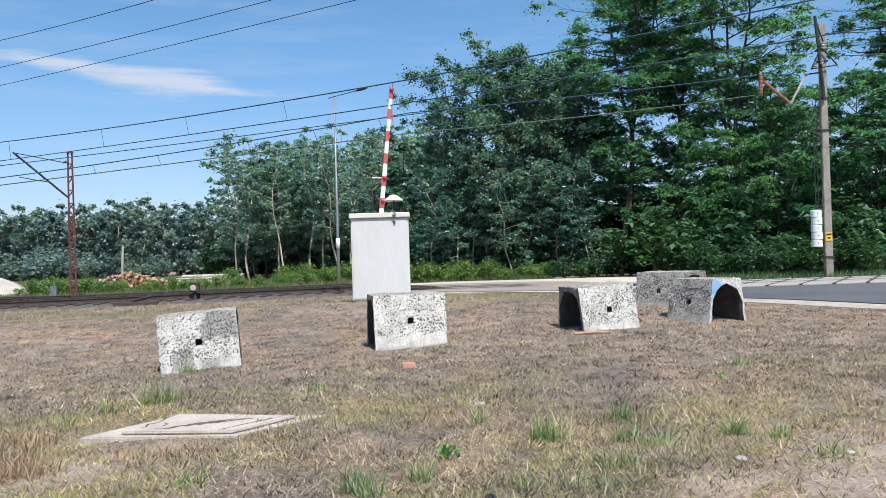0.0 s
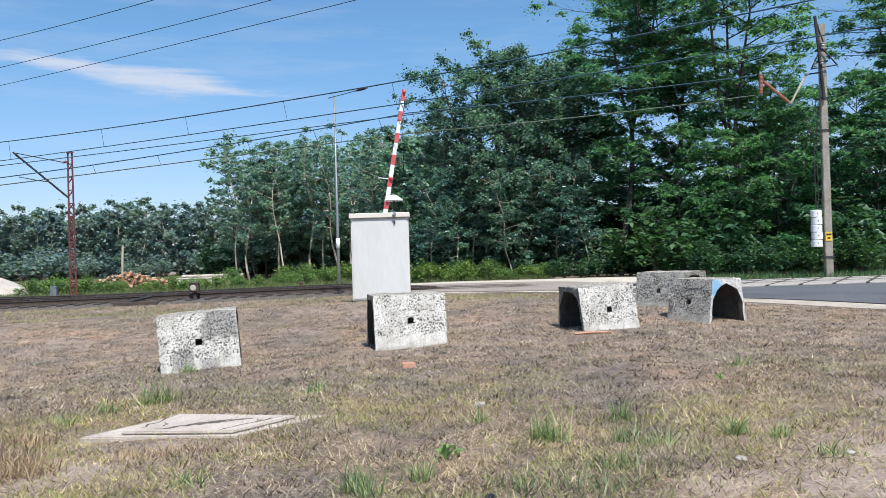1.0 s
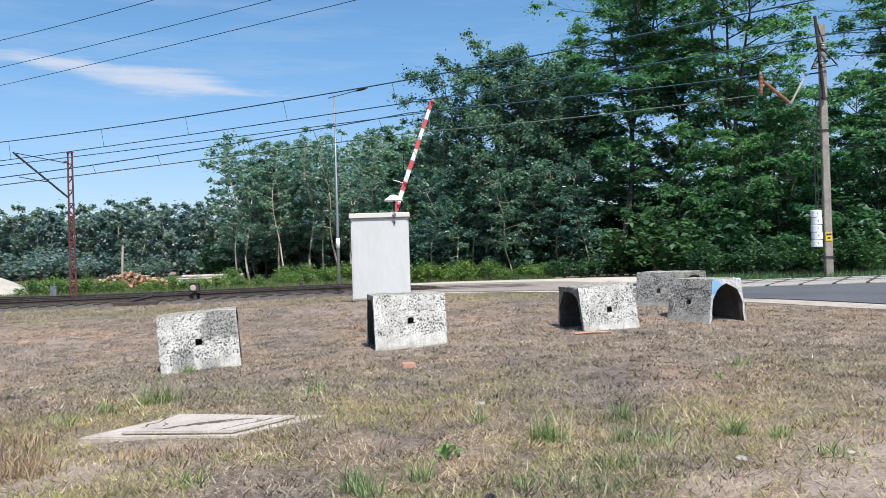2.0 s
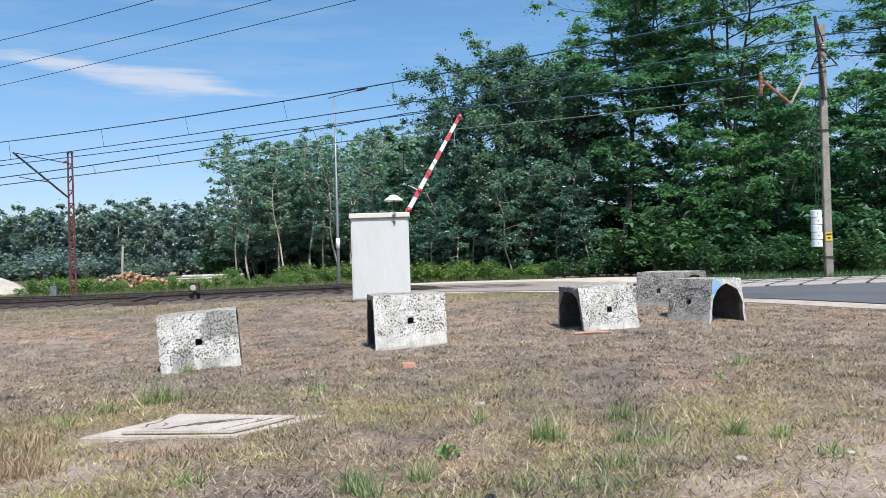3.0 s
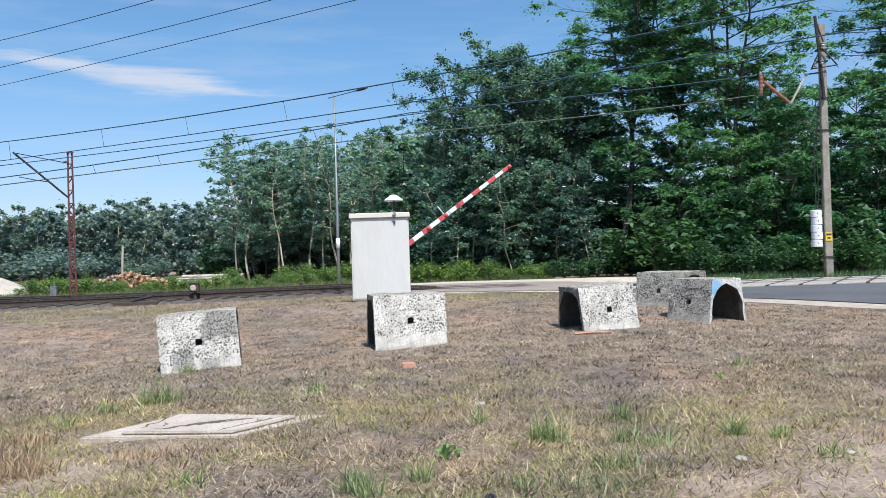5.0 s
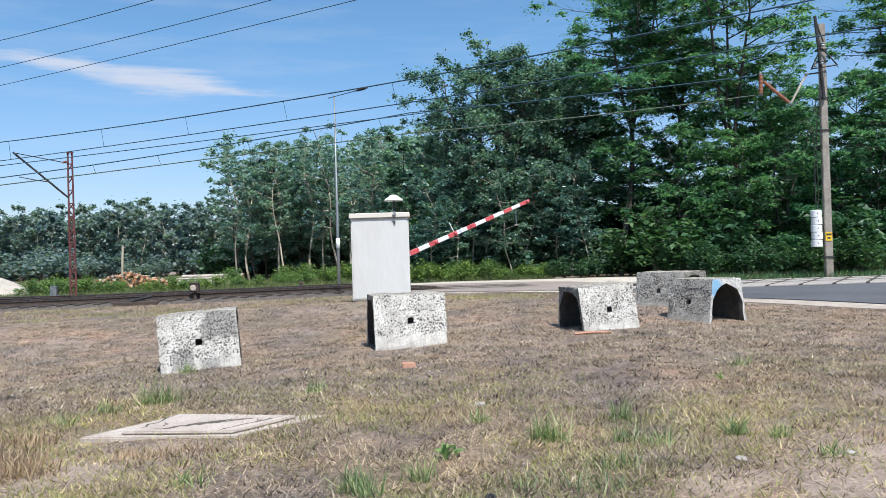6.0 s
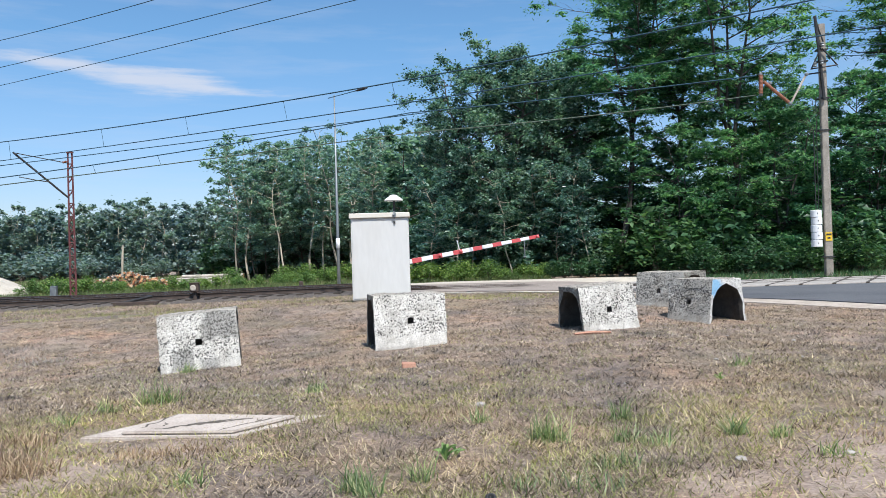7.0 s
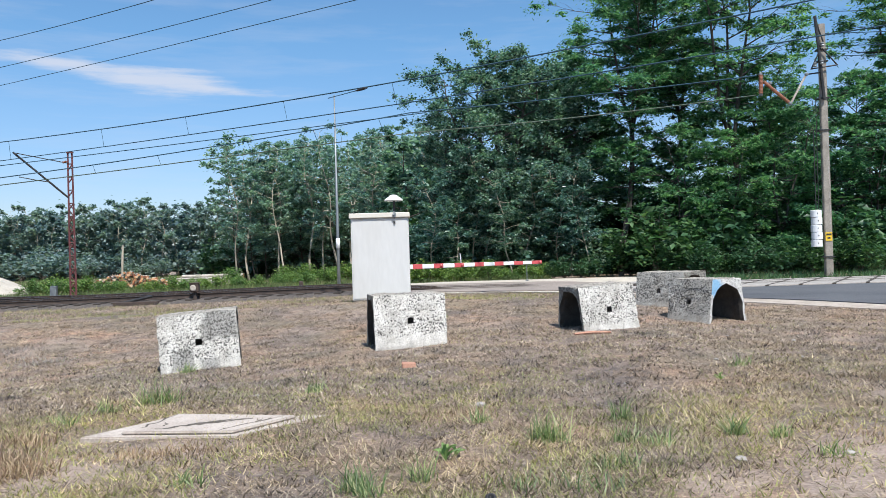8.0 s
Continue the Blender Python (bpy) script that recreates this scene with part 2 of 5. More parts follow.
M_PANEL = surface("crossing_concrete", (0.27, 0.245, 0.22), (0.42, 0.39, 0.355), 2, 30, 0.9, 0, 0.3, 0.006)
M_POLE = surface("weathered_concrete", (0.20, 0.175, 0.145), (0.36, 0.325, 0.275), 2.2, 30, 0.9, 0, 0.4, 0.01)
M_ASPHALT = surface("asphalt", (0.075, 0.078, 0.085), (0.115, 0.118, 0.126), 0.6, 70, 0.85, 0, 0.3, 0.006)
M_SAND = surface("sand", (0.42, 0.37, 0.305), (0.57, 0.515, 0.43), 1.2, 30, 0.95, 0, 0.4, 0.03)
M_VERGE = surface("trodden_sand", (0.30, 0.25, 0.20), (0.50, 0.43, 0.36), 2.5, 30, 0.95, 0, 0.4, 0.03)
M_APRON = surface("trodden_dirt", (0.20, 0.165, 0.14), (0.36, 0.305, 0.262), 1.1, 12, 0.95, 0, 0.5, 0.03, (0.25, 2.2, 1.0))
M_BALLAST = surface("ballast_stone", (0.065, 0.055, 0.05), (0.18, 0.15, 0.128), 9, 40, 0.95, 0, 1.0, 0.05)
M_SLEEPER = surface("sleeper_wood", (0.032, 0.026, 0.022), (0.075, 0.06, 0.048), 4, 40, 0.9, 0, 0.5, 0.01)
M_RAIL = surface("rusty_rail", (0.040, 0.029, 0.025), (0.085, 0.060, 0.046), 5, 50, 0.8, 0.1, 0.3, 0.004)
M_RAILTOP = surface("polished_steel", (0.40, 0.39, 0.38), (0.55, 0.54, 0.53), 3, 40, 0.35, 0.9, 0.1, 0.002)
M_CABINET = surface("pale_grey_paint", (0.535, 0.52, 0.49), (0.585, 0.578, 0.557), 1.6, 12, 0.45, 0, 0.04, 0.002, (1, 1, 0.22), fade=0.15)
M_CAP = surface("cream_paint", (0.57, 0.53, 0.45), (0.65, 0.61, 0.53), 2, 20, 0.5, 0, 0.05, 0.002, fade=0.15)
M_WHITE = surface("white_paint", (0.66, 0.66, 0.66), (0.76, 0.76, 0.75), 3, 25, 0.45, 0, 0.05, 0.002, fade=0.15)
M_RED = surface("red_reflective_paint", (0.43, 0.055, 0.062), (0.55, 0.10, 0.10), 3, 30, 0.4, 0, 0.05, 0.002, fade=0.15)
M_DARK = surface("dark_metal", (0.025, 0.025, 0.027), (0.06, 0.06, 0.06), 6, 40, 0.6, 0.4, 0.1, 0.002)
M_MAST = surface("maroon_mast_paint", (0.085, 0.028, 0.032), (0.17, 0.055, 0.052), 3, 25, 0.7, 0.1, 0.2, 0.004)
M_GALV = surface("galvanised_steel", (0.17, 0.185, 0.19), (0.25, 0.27, 0.275), 3, 30, 0.5, 0.5, 0.05, 0.002, fade=0.15)
M_WIRE = surface("copper_wire", (0.025, 0.060, 0.088), (0.045, 0.095, 0.13), 3, 30, 0.8, 0.0, 0.0, spec=0.2)
M_BRONZE = surface("contact_wire_bronze", (0.055, 0.08, 0.058), (0.10, 0.13, 0.09), 3, 30, 0.6, 0.2, 0.0)
M_CERAMIC = surface("brown_insulator_glaze", (0.20, 0.075, 0.04), (0.32, 0.13, 0.07), 6, 40, 0.35, 0, 0.05, 0.002)
M_YELLOW = surface("yellow_sign_paint", (0.70, 0.44, 0.02), (0.80, 0.52, 0.03), 4, 30, 0.5, 0, 0.03, 0.001)
M_BRICK = surface("broken_brick", (0.38, 0.19, 0.125), (0.52, 0.29, 0.20), 8, 60, 0.9, 0, 0.5, 0.006)
M_BARK = surface("bark", (0.075, 0.06, 0.045), (0.20, 0.17, 0.13), 3, 25, 0.95, 0, 0.8, 0.03, (1, 1, 0.3))
M_BARK_DARK = surface("dark_bark", (0.035, 0.030, 0.026), (0.12, 0.105, 0.09), 3, 25, 0.95, 0, 0.8, 0.03, (1, 1, 0.3))
M_BARK_PALE = surface("pale_bark", (0.25, 0.22, 0.165), (0.50, 0.455, 0.36), 3, 25, 0.95, 0, 0.6, 0.02, (1, 1, 0.3))
M_LOGEND, nt_end, b_end = mat_base("cut_wood")
info_end = nt_end.nodes.new("ShaderNodeObjectInfo")
end_tone = n_ramp(nt_end, info_end.outputs["Random"], [(0.0, (0.16, 0.07, 0.04)), (0.4, (0.42, 0.18, 0.085)), (0.8, (0.58, 0.32, 0.16)), (1.0, (0.64, 0.47, 0.30))])
end_grain = n_ramp(nt_end, n_noise(nt_end, 26, 3, 0.6), [(0.3, (0.6, 0.6, 0.6)), (0.7, (1.1, 1.1, 1.1))])
nt_end.links.new(n_mix(nt_end, 1.0, end_tone, end_grain, "MULTIPLY"), b_end.inputs["Base Color"])
b_end.inputs["Roughness"].default_value = 0.9
M_LOGBARK = surface("log_bark", (0.33, 0.285, 0.235), (0.60, 0.54, 0.47), 2, 15, 0.95, 0, 0.4, 0.01)
M_OAK = leafy("oak_leaves", [(0.0, (0.034, 0.080, 0.070)), (0.5, (0.105, 0.200, 0.172)), (1.0, (0.30, 0.41, 0.37))], 0.40, 0.25)
M_LOCUST = leafy("locust_leaves", [(0.0, (0.030, 0.092, 0.056)), (0.55, (0.080, 0.20, 0.116)), (1.0, (0.21, 0.35, 0.20))], 0.54, 0.4)
# darkened locust green: the deep shade under the trees is in the colour
M_UNDER_SHADED = leafy("shaded_undergrowth_leaves", [(0.0, (0.019, 0.056, 0.027)), (0.55, (0.049, 0.118, 0.054)), (1.0, (0.115, 0.20, 0.09))], 0.3, 0.45)
# leaf tones lifted and blued to paint in the haze of distance
M_FAR_HAZED = leafy("hazed_far_leaves", [(0.0, (0.096, 0.152, 0.175)), (0.55, (0.162, 0.236, 0.262)), (1.0, (0.265, 0.33, 0.355))], 0.40, 0.6)
# paler, bluer green: some middle-distance haze is painted into these leaves
M_SLIM_HAZED = leafy("hazed_slender_tree_leaves", [(0.0, (0.090, 0.178, 0.168)), (0.55, (0.185, 0.298, 0.28)), (1.0, (0.35, 0.44, 0.41))], 0.42, 0.5)
M_SHRUB = leafy("shrub_leaves", [(0.0, (0.055, 0.108, 0.032)), (0.6, (0.135, 0.228, 0.06)), (1.0, (0.27, 0.36, 0.125))], 0.35, 0.55)
M_STRAW = leafy("dry_grass", [(0.0, (0.155, 0.12, 0.086)), (0.5, (0.32, 0.255, 0.18)), (1.0, (0.565, 0.472, 0.34))], 0.2, 0.8, 0.48)
M_DEAD = leafy("dead_stems", [(0.0, (0.095, 0.073, 0.06)), (0.5, (0.22, 0.172, 0.137)), (1.0, (0.48, 0.40, 0.31))], 0.1, 0.85, 0.48)
M_CLUMP = leafy("dead_weed", [(0.0, (0.070, 0.052, 0.043)), (0.5, (0.20, 0.152, 0.122)), (1.0, (0.43, 0.345, 0.27))], 0.1, 0.85, 0.4)
M_TUFT = leafy("tuft_grass", [(0.0, (0.09, 0.135, 0.065)), (0.5, (0.20, 0.27, 0.125)), (0.85, (0.36, 0.40, 0.22)), (1.0, (0.48, 0.44, 0.29))], 0.35, 0.5, 0.2)
M_WEED = leafy("weed_leaves", [(0.0, (0.20, 0.31, 0.10)), (1.0, (0.40, 0.50, 0.24))], 0.35, 0.5)
M_RUSTY = leafy("rusty_weed", [(0.0, (0.17, 0.115, 0.085)), (0.5, (0.30, 0.215, 0.16)), (1.0, (0.48, 0.38, 0.29))], 0.2, 0.8, 0.2)
M_GREYWEED = leafy("grey_weed", [(0.0, (0.16, 0.14, 0.14)), (0.5, (0.27, 0.245, 0.25)), (1.0, (0.42, 0.39, 0.39))], 0.2, 0.8, 0.2)
M_YARD = leafy("rough_grass", [(0.0, (0.05, 0.085, 0.03)), (0.5, (0.09, 0.14, 0.045)), (1.0, (0.18, 0.20, 0.09))], 0.3, 0.6, 0.2)
M_LITTER = leafy("straw_litter", [(0.0, (0.061, 0.045, 0.036)), (0.45, (0.22, 0.167, 0.129)), (0.8, (0.43, 0.34, 0.254)), (1.0, (0.67, 0.56, 0.423))], 0.05, 0.85, 0.48)
M_MAT = leafy("greyed_straw", [(0.0, (0.070, 0.054, 0.050)), (0.45, (0.235, 0.188, 0.168)), (0.8, (0.40, 0.333, 0.288)), (1.0, (0.54, 0.465, 0.40))], 0.05, 0.85, 0.48)
M_GREEN = leafy("green_grass", [(0.0, (0.15, 0.165, 0.06)), (0.5, (0.275, 0.275, 0.112)), (1.0, (0.48, 0.45, 0.24))], 0.35, 0.6, 0.2)


# ---------------------------------------------------------------- mesh helpers
def link_bm(name, bm, material, parent=None, label="", smooth=False):
    me = bpy.data.meshes.new(name)
    bm.normal_update()
    bm.to_mesh(me)
    bm.free()
    me.materials.append(material)
    if smooth:
        me.shade_smooth()
    ob = new(name, me)
    if parent:
        ob.parent = parent
    if label:
        ob["label"] = label
    return ob


def part(name, bm, material, parent, label="", smooth=False):
    return link_bm(name, bm, material, parent, label, smooth)


def empty(name, m, label, category, group="", kind=""):
    e = new(name)
    e.matrix_basis = m
    return tagged(e, label, category, group, kind)


def box(bm, x0, x1, y0, y1, z0, z1, bevel=0.0):
    r = bmesh.ops.create_cube(bm, size=1.0, matrix=Matrix.LocRotScale(((x0 + x1) / 2, (y0 + y1) / 2, (z0 + z1) / 2), None, (x1 - x0, y1 - y0, z1 - z0)))
    if bevel:
        es = list({e for v in r["verts"] for e in v.link_edges})
        bmesh.ops.bevel(bm, geom=es, offset=bevel, segments=2, affect="EDGES", profile=0.5)
    return bm


def boxm(x0, x1, y0, y1, z0, z1, bevel=0.0):
    return box(bmesh.new(), x0, x1, y0, y1, z0, z1, bevel)


def tube(bm, pts, radii, sides=8, caps=True):
    """A tapered tube along points."""
    rings = []
    n = len(pts)
    for i, p in enumerate(pts):
        p = Vector(p)
        d = (Vector(pts[min(i + 1, n - 1)]) - Vector(pts[max(i - 1, 0)]))
        d = d.normalized() if d.length > 1e-9 else Vector((0, 0, 1))
        a = d.orthogonal().normalized() if abs(d.z) > 0.99 else d.cross(Vector((0, 0, 1))).normalized()
        b = d.cross(a)
        r = radii[i] if isinstance(radii, (list, tuple)) else radii
        rings.append([bm.verts.new(p + (a * math.cos(2 * math.pi * k / sides) + b * math.sin(2 * math.pi * k / sides)) * r) for k in range(sides)])
    for q, w in zip(rings, rings[1:]):
        for k in range(sides):
            bm.faces.new((q[k], q[(k + 1) % sides], w[(k + 1) % sides], w[k]))
    if caps:
        bm.faces.new(rings[0][::-1])
        bm.faces.new(rings[-1])
    return bm


def lathe(bm, profile, sides=20, z0=0.0):
    """Radius and height pairs turned round the z axis."""
    rings = [[bm.verts.new((r * math.cos(2 * math.pi * k / sides), r * math.sin(2 * math.pi * k / sides), z + z0)) for k in range(sides)] for r, z in profile]
    for q, w in zip(rings, rings[1:]):
        for k in range(sides):
            bm.faces.new((q[k], q[(k + 1) % sides], w[(k + 1) % sides], w[k]))
    bm.faces.new(rings[0][::-1])
    bm.faces.new(rings[-1])
    return bm


def mesh_np(name, verts, faces):
    me = bpy.data.meshes.new(name)
    nv, nf, k = len(verts), len(faces), faces.shape[1]
    me.vertices.add(nv)
    me.vertices.foreach_set("co", verts.astype(np.float32).ravel())
    me.loops.add(nf * k)
    me.loops.foreach_set("vertex_index", faces.astype(np.int32).ravel())
    me.polygons.add(nf)
    me.polygons.foreach_set("loop_start", np.arange(0, nf * k, k, dtype=np.int32))
    me.update(calc_edges=True)
    return me


# ---------------------------------------------------------------- lie of the land
def step01(a, b, v):
    t = np.clip((v - a) / (b - a), 0, 1)
    return t * t * (3 - 2 * t)


def land(x, y):
    """Height of the ground: a low field that rises to the railway."""
    x, y = np.asarray(x, float), np.asarray(y, float)
    back = step01(7.8, 10.3, y)
    near = 0.13 + back * (0.07 + 0.040 * np.clip(x, -9, 0) + 0.015 * np.clip(x, 0, 3) - 0.07 * step01(3.4, 4.8, x))
    bed = 0.42 + 0.016 * np.clip(x, -14, 0) - 0.12 * step01(4, 7, x) * (1 - step01(30, 33, y))
    t = step01(12.5, 18.5, y)
    z = near * (1 - t) + bed * t
    z = z + 0.13 * np.exp(-(((x + 1.6) / 2.4) ** 2 + ((y - 19.3) / 1.7) ** 2))
    rough = (1 - step01(20, 24, y)) * (1 - step01(5.5, 7, x))
    z = z + rough * 0.018 * (np.sin(x * 2.1 + 0.7 * y) * np.cos(y * 1.7 - 0.4 * x) + 0.6 * np.sin(x * 4.3 - y * 3.1))
    z = z - 0.15 * step01(36, 60, y)
    return z


def land1(x, y):
    return float(land(x, y))


def build_ground():
    xs = np.unique(np.concatenate([np.linspace(-16, 16, 121), np.linspace(-60, -16, 40), np.linspace(16, 60, 40), np.array([-2500, -900, -300, -120, 120, 300, 900, 2500])]))
    ys = np.unique(np.concatenate([np.linspace(2, 24, 101), np.linspace(24, 60, 40), np.array([-2500, -600, -150, -40, -12, -4, 75, 100, 150, 300, 700, 1500, 3000])]))
    gx, gy = np.meshgrid(xs, ys)
    v = np.stack([gx.ravel(), gy.ravel(), land(gx, gy).ravel()], 1)
    nx = len(xs)
    i, j = np.meshgrid(np.arange(nx - 1), np.arange(len(ys) - 1))
    a = (j * nx + i).ravel()
    me = mesh_np("ground", v, np.stack([a, a + 1, a + 1 + nx, a + nx], 1))
    me.shade_smooth()
    me.materials.append(M_GROUND)
    tagged(new("ground", me), "dry trampled field of brown straw and sparse green grass", "ground", "", "structure")


build_ground()


def sheet(name, outline, lift, material, label, category, thick=0.25, cuts=0):
    """A flat layer that follows the land a little above it, with closed edges."""
    bm = bmesh.new()
    f = bm.faces.new([bm.verts.new((x, y, 0)) for x, y in outline])
    bmesh.ops.triangulate(bm, faces=[f])
    if cuts:
        bmesh.ops.subdivide_edges(bm, edges=bm.edges[:], cuts=cuts, use_grid_fill=True)
    for v in bm.verts:
        v.co.z = land1(v.co.x, v.co.y) + lift
    ext = bmesh.ops.extrude_face_region(bm, geom=bm.faces[:])
    for v in (g for g in ext["geom"] if isinstance(g, bmesh.types.BMVert)):
        v.co.z -= thick
    bmesh.ops.recalc_face_normals(bm, faces=bm.faces[:])
    return tagged(link_bm(name, bm, material), label, category, "", "structure")


# asphalt road that comes to the level crossing from one side
sheet("road", [(5.6, 23.9), (6.4, 20.4), (7.5, 18.6), (9.3, 16.1), (14.0, 11.5), (30, 4.0), (60, -4), (60, 18), (24, 23.6), (12, 24.0)], 0.035, M_ASPHALT,
      "grey asphalt road beside the level crossing", "road", 0.3, 5)
sheet("dirt_verge", [(5.6, 18.6), (6.6, 18.0), (8.4, 15.6), (13.5, 10.6), (30, 2.4), (30, 3.9), (14.0, 11.4), (9.25, 16.05), (7.45, 18.55), (6.3, 20.4), (5.7, 20.4)], 0.02, M_VERGE,
      "pale sandy verge along the asphalt", "verge", 0.1, 3)
sheet("dirt_apron", [(-2.4, 25.4), (-1.0, 24.6), (1.2, 23.7), (3.3, 22.9), (5.0, 21.4), (5.55, 20.6), (5.5, 24.2), (3.9, 24.35), (5.1, 26.2), (6.7, 28.7), (7.0, 30.0), (0.0, 31.4), (-3.0, 31.8)], 0.058, M_APRON,
      "brown trodden dirt over the rails beside the level crossing", "verge", 0.2, 5)
sheet("sand_edge", [(-1.0, 24.62), (-0.9, 24.2), (1.2, 23.3), (3.2, 22.5), (4.9, 21.0), (5.4, 20.35), (5.5, 20.62), (5.0, 21.42), (3.3, 22.92), (1.2, 23.72)], 0.03, M_SAND,
      "thin pale sandy edge of the dirt", "verge", 0.1, 3)
sheet("sand_road", [(-6, 32.2), (0, 31.2), (6, 30.2), (9.5, 29.3), (11, 30.0), (9, 33.6), (0, 34.6), (-7, 34.4)], 0.03, M_SAND,
      "pale sandy forest road behind the railway", "road", 0.15, 4)


# ---------------------------------------------------------------- railway
def track_a(x):
    return 27.0


def track_b(x):
    return 27.0 + 0.135 * max(0.0, 8.0 - x)


def rise(x):
    """The track stands proud of the land, but sinks to the road at the crossing."""
    return 1 - float(step01(-3.4, -0.4, x))


def build_ballast(name, fy, x0, x1, half):
    bm = bmesh.new()
    rows = []
    for i in range(61):
        x = x0 + (x1 - x0) * i / 60
        y = fy(x)
        zb = land1(x, y)
        rows.append([bm.verts.new((x, y + o, zb + h * rise(x) - 0.1 * (1 - rise(x)) + 0.02 * noise.noise((x * 1.3, o * 2, 0)))) for o, h in ((-half - 0.5, -0.12), (-half, 0.1), (0, 0.12), (half, 0.1), (half + 0.5, -0.12))])
    for q, w in zip(rows, rows[1:]):
        for k in range(4):
            bm.faces.new((q[k], w[k], w[k + 1], q[k + 1]))
    return tagged(link_bm(name, bm, M_BALLAST, None, "", True), "dark stone ballast bed under a railway track", "ballast", "", "structure")


build_ballast("track_bed", track_a, -60, 60, 1.25)
build_ballast("track_bed", track_b, -60, 3, 1.25)


def rail_profile(bm, fy, off, x0, x1, parts=40):
    """Foot, web and head of one rail."""
    foot_head = [(-0.07, 0), (0.07, 0), (0.07, 0.02), (0.012, 0.035), (0.012, 0.115), (0.036, 0.125), (0.036, 0.155), (-0.036, 0.155), (-0.036, 0.125), (-0.012, 0.115), (-0.012, 0.035), (-0.07, 0.02)]
    rings = []
    for i in range(parts + 1):
        x = x0 + (x1 - x0) * i / parts
        y = fy(x) + off
        z = land1(x, fy(x)) - 0.085 + 0.235 * rise(x)
        rings.append([bm.verts.new((x, y + a, z + b)) for a, b in foot_head])
    n = len(foot_head)
    for q, w in zip(rings, rings[1:]):
        for k in range(n):
            bm.faces.new((q[k], w[k], w[(k + 1) % n], q[(k + 1) % n]))
    bm.faces.new(rings[0])
    bm.faces.new(rings[-1][::-1])
    bmesh.ops.recalc_face_normals(bm, faces=bm.faces[:])
    return bm


def build_track(fy, x0, x1, label):
    t = empty("railway_track", Matrix(), label, "railway track", "railway tracks")
    for off in (-0.75, 0.75):
        r = part("rail", rail_profile(bmesh.new(), fy, off, x0, x1), M_RAIL, t, "rusty steel rail")
        bm = bmesh.new()
        prev = None
        for i in range(41):
            x = x0 + (x1 - x0) * i / 40
            z = land1(x, fy(x)) + 0.073 + 0.235 * rise(x)
            cur = [bm.verts.new((x, fy(x) + off - 0.026, z)), bm.verts.new((x, fy(x) + off + 0.026, z))]
            if prev:
                bm.faces.new((prev[0], cur[0], cur[1], prev[1]))
            prev = cur
        part("running_surface", bm, M_RAILTOP, r, "polished top of the rail")
    return t


track1 = build_track(track_a, -60, 60, "rusty railway track on dark wooden sleepers")
track2 = build_track(track_b, -60, 3, "rusty side track joining the main track")


def add_sleepers(track, fy, x0, x1, step):
    me = None
    x = x0
    while x < x1:
        if me is None:
            bm = boxm(-0.12, 0.12, -1.28, 1.28, -0.08, 0.07, 0.015)
            s = part("sleeper", bm, M_SLEEPER, track, "dark wooden sleeper")
            me = s.data
        else:
            s = new("sleeper", me)
            s.parent = track
        y = fy(x)
        s.matrix_basis = pose(x, y, land1(x, y) - 0.165 + 0.235 * rise(x), 0, 0, random.uniform(-1, 1))
        x += step


add_sleepers(track1, track_a, -34, 34, 0.62)
add_sleepers(track2, track_b, -40, 2, 0.62)


def build_crossing():
    """Concrete panels laid between and beside the rails where the road crosses."""
    c = empty("level_crossing_deck", Matrix(), "pale concrete level crossing panels beside the asphalt road", "crossing deck")
    me = None
    for row, (y0, y1) in enumerate(((24.25, 26.15), (26.35, 27.65), (27.85, 28.7))):
        for i in range(22):
            x = 5.5 + i * 1.06
            bm = boxm(-0.47, 0.47, y0, y1, -0.14, 0.0, 0.02)
            p = part("panel", bm, M_PANEL, c)
            # joints run aslant to the road
            p.matrix_basis = pose(x, 0, land1(x, (y0 + y1) / 2) + 0.065, 0, 0, 0)
            bj = boxm(0.47, 0.59, y0, y1, -0.14, -0.004)
            j = part("joint_filler", bj, M_SLEEPER, c, "dark filled joint")
            j.matrix_basis = p.matrix_basis
            for piece in (p, j):
                for v in piece.data.vertices:
                    v.co.x += 0.65 * (v.co.y - 26.0)
    return c


build_crossing()


